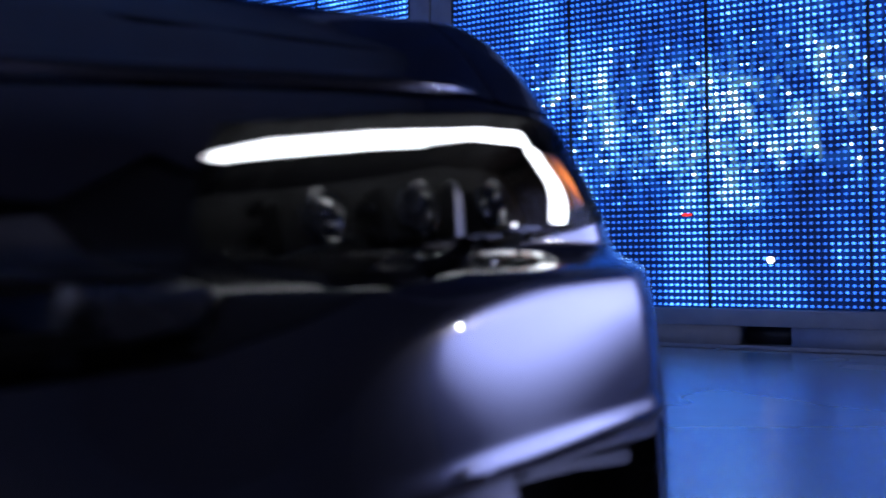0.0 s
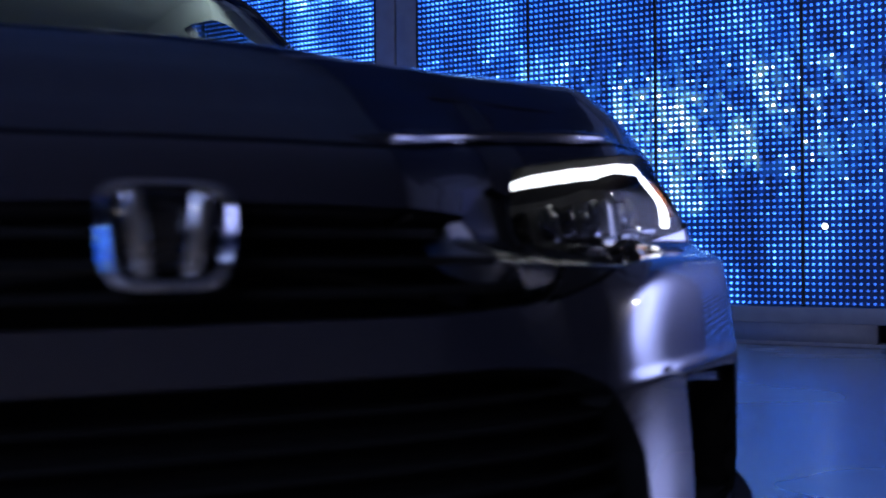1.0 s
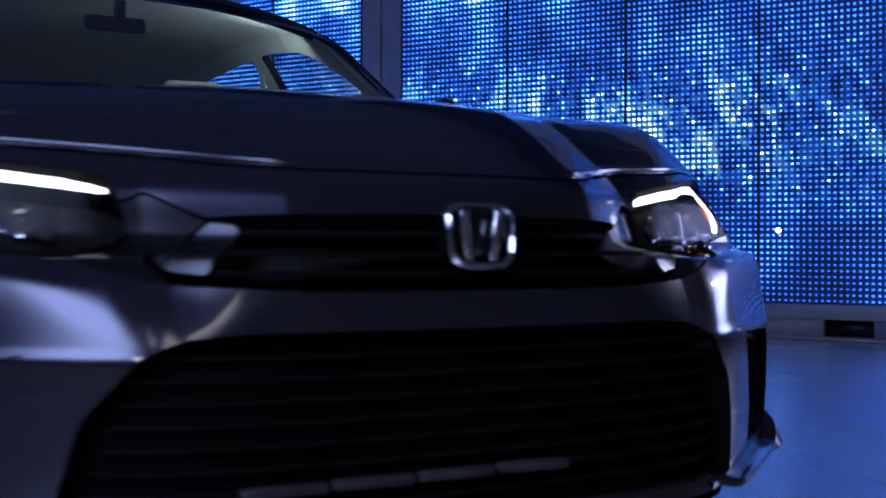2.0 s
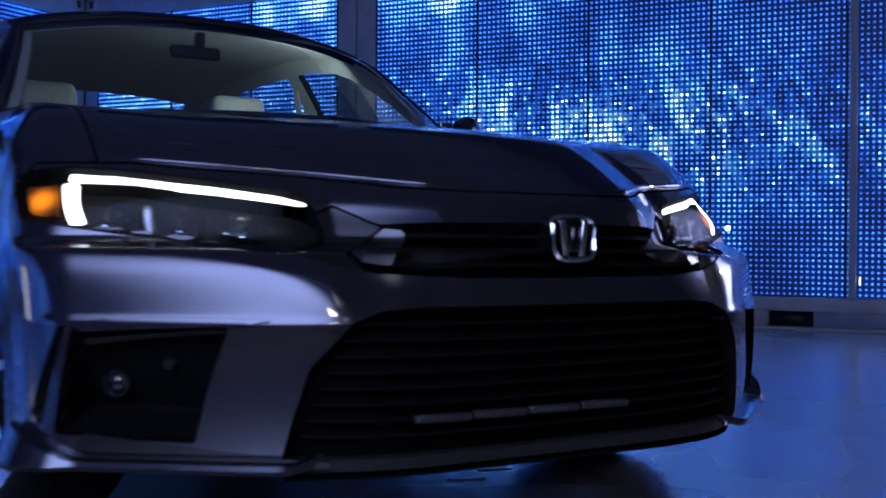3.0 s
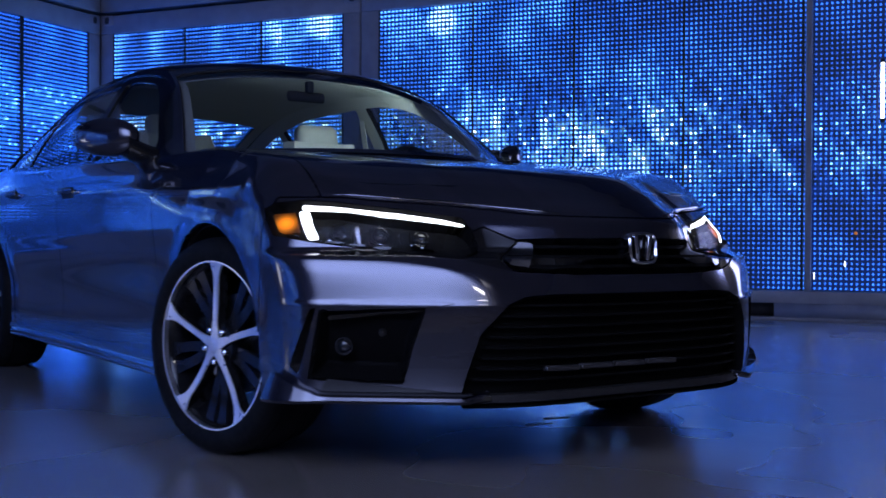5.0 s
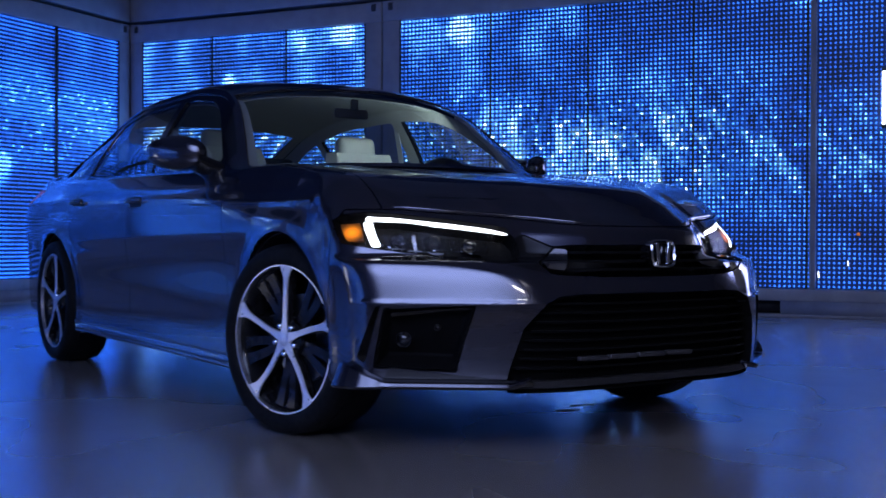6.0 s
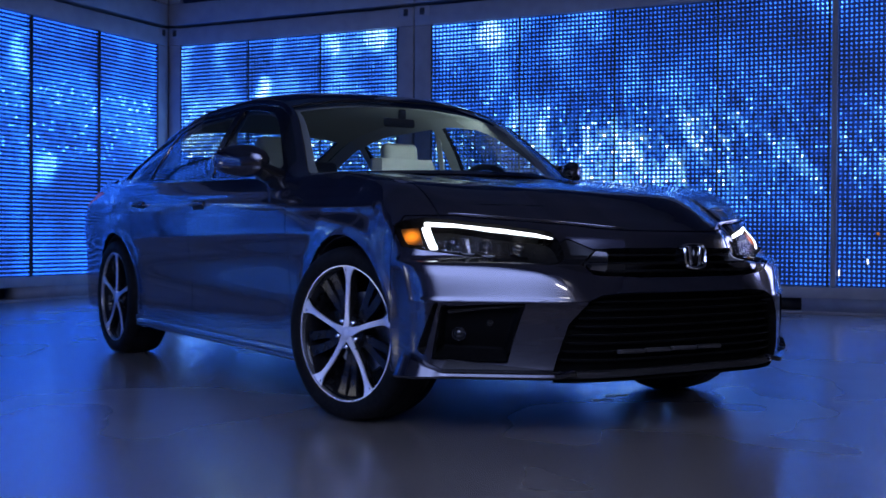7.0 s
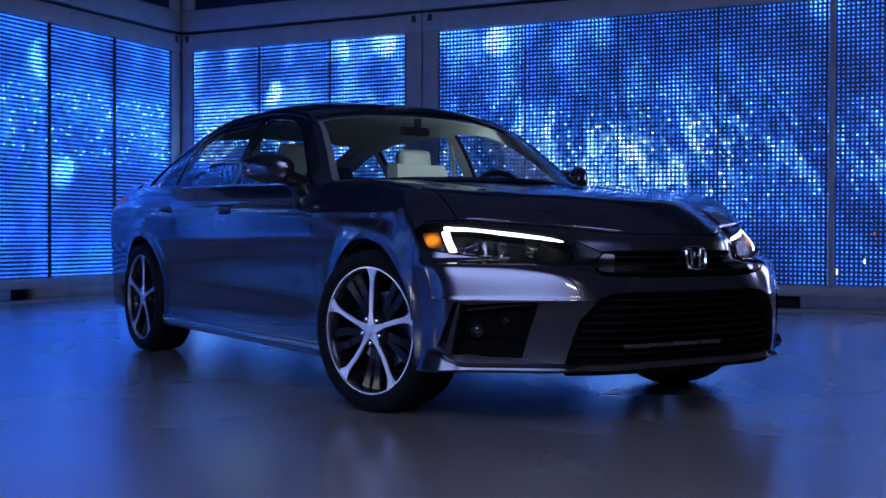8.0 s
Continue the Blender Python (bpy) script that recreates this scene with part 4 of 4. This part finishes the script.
for cy in (ARCH_F[0], ARCH_R[0]):
    for s in (1, -1):
        m = Matrix.Translation((s * .790, cy + .004, .322)) @ (Matrix.Rotation(math.pi, 4, "Z") if s > 0 else Matrix.Identity(4))
        if s > 0:
            m = m @ Matrix.Rotation(.5, 4, "X")
        if cy == ARCH_F[0]:
            m = Matrix.Translation((s * .775, cy, .322)) @ Matrix.Rotation(radians(13), 4, "Z") @ Matrix.Translation((s * -.775, -cy, -.322)) @ m
        wheel = part("wheel", BARREL, DARK_ALLOY, car, "alloy wheel with five bright spokes", m=m)
        for name, me in (("tyre", TYRE), ("rim_lip", LIP), ("brake_disc", DISC), ("centre_cap", CAP), ("hub", HUB), ("caliper", CALIPER)):
            part(name, me, None, wheel)
        for k in range(5):
            # about the x axis, from straight up towards the rear
            q = Matrix.Rotation(radians(4 + 72 * k), 4, "X")
            part("spoke", SPOKE, None, wheel, "machined bright spoke", m=q)
            part("spoke_flank", SPOKE_BACK, None, wheel, m=q)
            h = Matrix.Rotation(radians(4 + 72 * k + 36), 4, "X")
            part("dark_strut", STRUT, None, wheel, m=h)
            part("dark_strut", STRUT_B, None, wheel, m=h)
            part("wheel_nut", NUT, None, wheel, m=h @ Matrix.Translation((-.084, 0, .050)))
        liner = sweep(range(25), lambda k: [(s * x, cy + (ARCH - .004 + e) * math.cos(math.pi * (1.06 - 1.12 * k / 24)), .325 + (ARCH - .004 + e) * math.sin(math.pi * (1.06 - 1.12 * k / 24)))
                                            for x, e in ((.872, 0), (.872, .006), (.54, .006), (.54, 0))])
        part("wheel_arch_liner", liner, PLASTIC, car, "black arch liner")
        part("suspension_arm", slab((.34, .05, .04), (s * .55, cy + .02, .30), .01), PLASTIC, car)

# underbody and inner walls
part("underbody", slab((1.50, 3.9, .05), (0, 1.40, .230), .02), PLASTIC, car, "black underbody")
part("bulkhead", slab((1.04, .06, .62), (0, .36, .54), .01), PLASTIC, car)
part("engine_bay", slab((.95, .85, .40), (0, -.18, .45), .03), PLASTIC, car, "dark engine bay")
part("front_valance", sweep(range(41), lambda k: [(x, float(nose_line(np.array(abs(x)), np.array(.22))) + d, z) for x in [-.80 + 1.6 * k / 40]
     for d, z in ((.012, .236), (.010, .216), (.05, .205), (.25, .200), (.25, .236))]), PLASTIC, car, "black lower valance")

# ---- inside the cabin ----
part("dashboard", sweep(range(31), lambda k: [(-.70 + 1.40 * k / 30, y + .30 * (abs(-1 + k / 15)) ** 2, z) for y, z in
     ((.25, .60), (.25, .915), (.32, .932), (.55, .925), (.64, .905), (.68, .86), (.66, .70), (.66, .60))]), DASH, car, "black dashboard")
part("cluster_hood", sweep(range(9), lambda k: [(.37 + .17 * (-1 + k / 4) , .60 + .05 * a, .925 + .035 * math.sin(math.pi * k / 8) * b) for a, b in ((-1, .2), (-.6, 1), (.9, 1), (.9, -.5), (-1, -.5))]), DASH, car, "black instrument hood")
wheel_ring = lathe([(.016 * math.cos(a), .175 + .016 * math.sin(a)) for a in np.linspace(0, 2 * math.pi, 13)], 48)
bmesh.ops.transform(wheel_ring, matrix=Matrix.Translation((.37, .80, .86)) @ Matrix.Rotation(math.pi / 2, 4, "Z") @ Matrix.Rotation(radians(22), 4, "Y"), verts=wheel_ring.verts)
steer = part("steering_wheel", wheel_ring, DASH, car, "black steering wheel")
part("steering_hub", slab((.28, .05, .09), (.37, .79, .855), .02, Matrix.Rotation(radians(-22), 4, "X")), DASH, steer)
part("cabin_floor", slab((1.36, 2.6, .04), (0, 1.75, .30), .01), DASH, car)
part("parcel_shelf", slab((1.24, .55, .03), (0, 2.98, .93), .008), DASH, car)


def seat(at_x, at_y, name="seat"):
    lean = math.radians(18)
    base = sweep(range(11), lambda k: [(at_x + w * (.25 - .012 * abs(k / 5 - 1) ** 4), at_y - .50 + .52 * k / 10, z + .03 * (1 - k / 10)) for w, z in
                 ((-1, .42), (-1, .53), (-.82, .565), (-.62, .545), (.62, .545), (.82, .565), (1, .53), (1, .42))])
    ob = part(name, base, SEAT, car, "light grey leather seat")
    def back_row(k):
        t = k / 12
        wide = .24 * (1 - .22 * t ** 3)
        y0, z0 = at_y + .06 + math.sin(lean) * .62 * t, .50 + .60 * t
        thick = .07 * (1 - .3 * t) * (math.sin(math.pi * min(1, .5 + .62 * (1 - t))) ** .3 if t > .9 else 1)
        return [(at_x + w * wide, y0 + d * thick, z0) for w, d in ((-1, -.2), (-.85, -1.3), (-.6, -.9), (.6, -.9), (.85, -1.3), (1, -.2), (.9, .8), (-.9, .8))]
    part("backrest", sweep(range(13), back_row), SEAT, ob)
    hx, hy, hz = at_x, at_y + .06 + math.sin(lean) * .70, 1.125
    part("headrest", slab((.22, .09, .13), (hx, hy, hz), .038, Matrix.Rotation(-.15, 4, "X"), 3), SEAT, ob)
    for w in (-1, 1):
        part("headrest_post", slab((.012, .012, .12), (hx + w * .06, hy, hz - .11), .005), CHROME, ob)
    return ob


for ax in (-.37, .37):
    seat(ax, 1.42)
# bench coloured dark so it stays dim through the windows
bench = part("rear_bench", slab((1.24, .50, .16), (0, 2.18, .52), .05), DASH, car, "rear bench darkened in colour")
part("rear_backrest", slab((1.24, .14, .56), (0, 2.52, .80), .05, Matrix.Rotation(-.35, 4, "X"), 3), DASH, bench)
for ax in (-.36, .36):
    part("rear_headrest", slab((.26, .09, .13), (ax, 2.66, 1.07), .035, Matrix.Rotation(-.2, 4, "X"), 3), DASH, bench)
glass_mirror = part("rear_view_mirror", slab((.17, .03, .045), (-.06, .98, 1.222), .014, Matrix.Rotation(-.25, 4, "X")), PLASTIC, car, "black rear-view mirror")
part("mirror_stem", slab((.03, .03, .05), (-.05, .97, 1.262), .006), PLASTIC, glass_mirror)
for s in (1, -1):
    belt = sweep(range(9), lambda k: [(s * (.655 - .05 * k / 8 + dx), 1.62 + .05 * k / 8 + dy, .78 + .48 * k / 8) for dx, dy in ((0, -.022), (.003, -.022), (.003, .022), (0, .022))])
    part("belt_strap", belt, SEAT, car, "light grey seat belt")
    part("inner_pillar", FLANK.cut(np.minimum(-np.maximum(np.maximum(panes[0], panes[1]), panes[2]) + .006, belt_gap), offset=.035, sides=(s,), depth=0), LINER, car, "light grey inner pillar trim")
    part("pillar_trim", ROOF.cut(np.minimum.reduce([RW - .942, .984 - RW, RY - .61, 1.06 - RY]), offset=.022, sides=(s,), depth=.01), LINER, car, "light grey windshield pillar trim")
    part("door_card", slab((.03, 1.75, .52), (s * .77, 1.50, .65), .012), DASH, car)

# ---- bar, tube light and stand-in light beads on the long wall ----
pole = part("wall_bar", slab((.052, .05, 2.60), (7.337, -.03, .245 + 1.297), .008), STEELWORK, None, m=LONG)
tagged(pole, "grey steel bar in front of the light screen", "bar")
tube = tagged(new("tube_light"), "white vertical tube light on the screen wall", "tube light")
tube.matrix_basis = LONG @ Matrix.Translation((7.895, -.06, 1.84))
bm_tube = lathe([(-.23, .0), (-.23, .010), (-.22, .014), (.22, .014), (.23, .010), (.23, .0)], 20)
bmesh.ops.transform(bm_tube, matrix=Matrix.Rotation(math.pi / 2, 4, "Y"), verts=bm_tube.verts)
part("glass_tube", bm_tube, TUBE, tube, "glowing white tube")
for z in (-.235, .235):
    part("end_cap", slab((.04, .08, .03), (0, .02, z), .006), DARK_STEEL, tube)


# glowing beads added in place of reflections and outside lights in the screens
def stand_in_light(s, z, r, material, label, tall=1.0):
    holder = tagged(new("stray_light"), label, "lamp", "small lamps on the screen wall")
    holder.matrix_basis = LONG @ Matrix.Translation((s, -.012, z))
    bead = lathe([(-.010, .0), (-.008, r * .6), (-.002, r * .95), (.004, r)], 16)
    bmesh.ops.transform(bead, matrix=Matrix.Diagonal((1, 1, tall, 1)) @ Matrix.Rotation(math.pi / 2, 4, "Z"), verts=bead.verts)
    part("core", bead, material, holder)
    part("bead_back", slab((r * 2.4, .014, r * 2.4 * tall), (0, .010, 0), .003), DARK_STEEL, holder)


stand_in_light(5.73, .54, .022, TUBE, "small white bead standing in for a light beyond the screens")
stand_in_light(7.385, .37, .0045, TUBE, "narrow white bead standing in for a reflection at the foot of the bar", 7.0)
stand_in_light(7.62, .47, .006, TUBE, "narrow white bead standing in for a reflection beside the bar", 4.0)
stand_in_light(5.20, .826, .034, RED_BEAD, "narrow red bead standing in for tail lights beyond the screens", .28)
stand_in_light(6.45, .745, .020, TUBE, "small white bead standing in for a light beyond the screens")
stand_in_light(7.70, .715, .013, AMBER, "small amber bead standing in for a reflection on the screen wall")


def hanging_softbox(spec, cloth, label):
    """A large studio softbox hung from the ceiling by two poles."""
    eye, target, hw, hh, power, tint = spec
    m = look(eye, target)
    holder = tagged(new("studio_softbox"), label, "softbox", "studio softboxes")
    holder.matrix_basis = m
    face = bmesh.new()
    bmesh.ops.create_grid(face, x_segments=1, y_segments=1, size=1)
    bmesh.ops.scale(face, vec=(hw, hh, 1), verts=face.verts)
    bmesh.ops.reverse_faces(face, faces=face.faces)
    part("diffuser", face, cloth, holder, "white cloth with a bright middle", smooth=False)
    part("shell", slab((hw * 2 + .06, hh * 2 + .06, .22), (0, 0, .115), .02), DARK_STEEL, holder, "black softbox shell")
    for x in (-.6, .6):
        foot = m @ Vector((x * hw, hh * .5, .12))
        pole = slab((.04, .04, WALL_H - foot.z), (foot.x, foot.y, (WALL_H + foot.z) / 2), .006)
        bmesh.ops.transform(pole, matrix=m.inverted(), verts=pole.verts)
        part("hanging_pole", pole, DARK_STEEL, holder)


hanging_softbox(KEY, KEY_CLOTH, "large lit white softbox hung from the ceiling")
hanging_softbox(HIGH_FILL, FILL_CLOTH, "wide dim fill light panel added under the ceiling")
hanging_softbox(LOW_BOX, LOW_CLOTH, "small lit white softbox hung low beside the car")
hanging_softbox(RIM, RIM_CLOTH, "large lit white softbox hung beside the screens")

# silver strips stand in for two lit spots on the floor
for at, turn_by, long in (((.418, -.050), -.13, .10), ((.280, -.120), -.16, .10)):
    mark = part("lit_spot_mark", slab((long, .028, .002), (0, 0, .0011), .0006), LIT_SPOT, None, m=Matrix.Translation((*at, 0)) @ Matrix.Rotation(turn_by, 4, "Z"))
    tagged(mark, "short shiny silver strip standing in for a lit spot on the concrete floor", "tape", "tape marks")
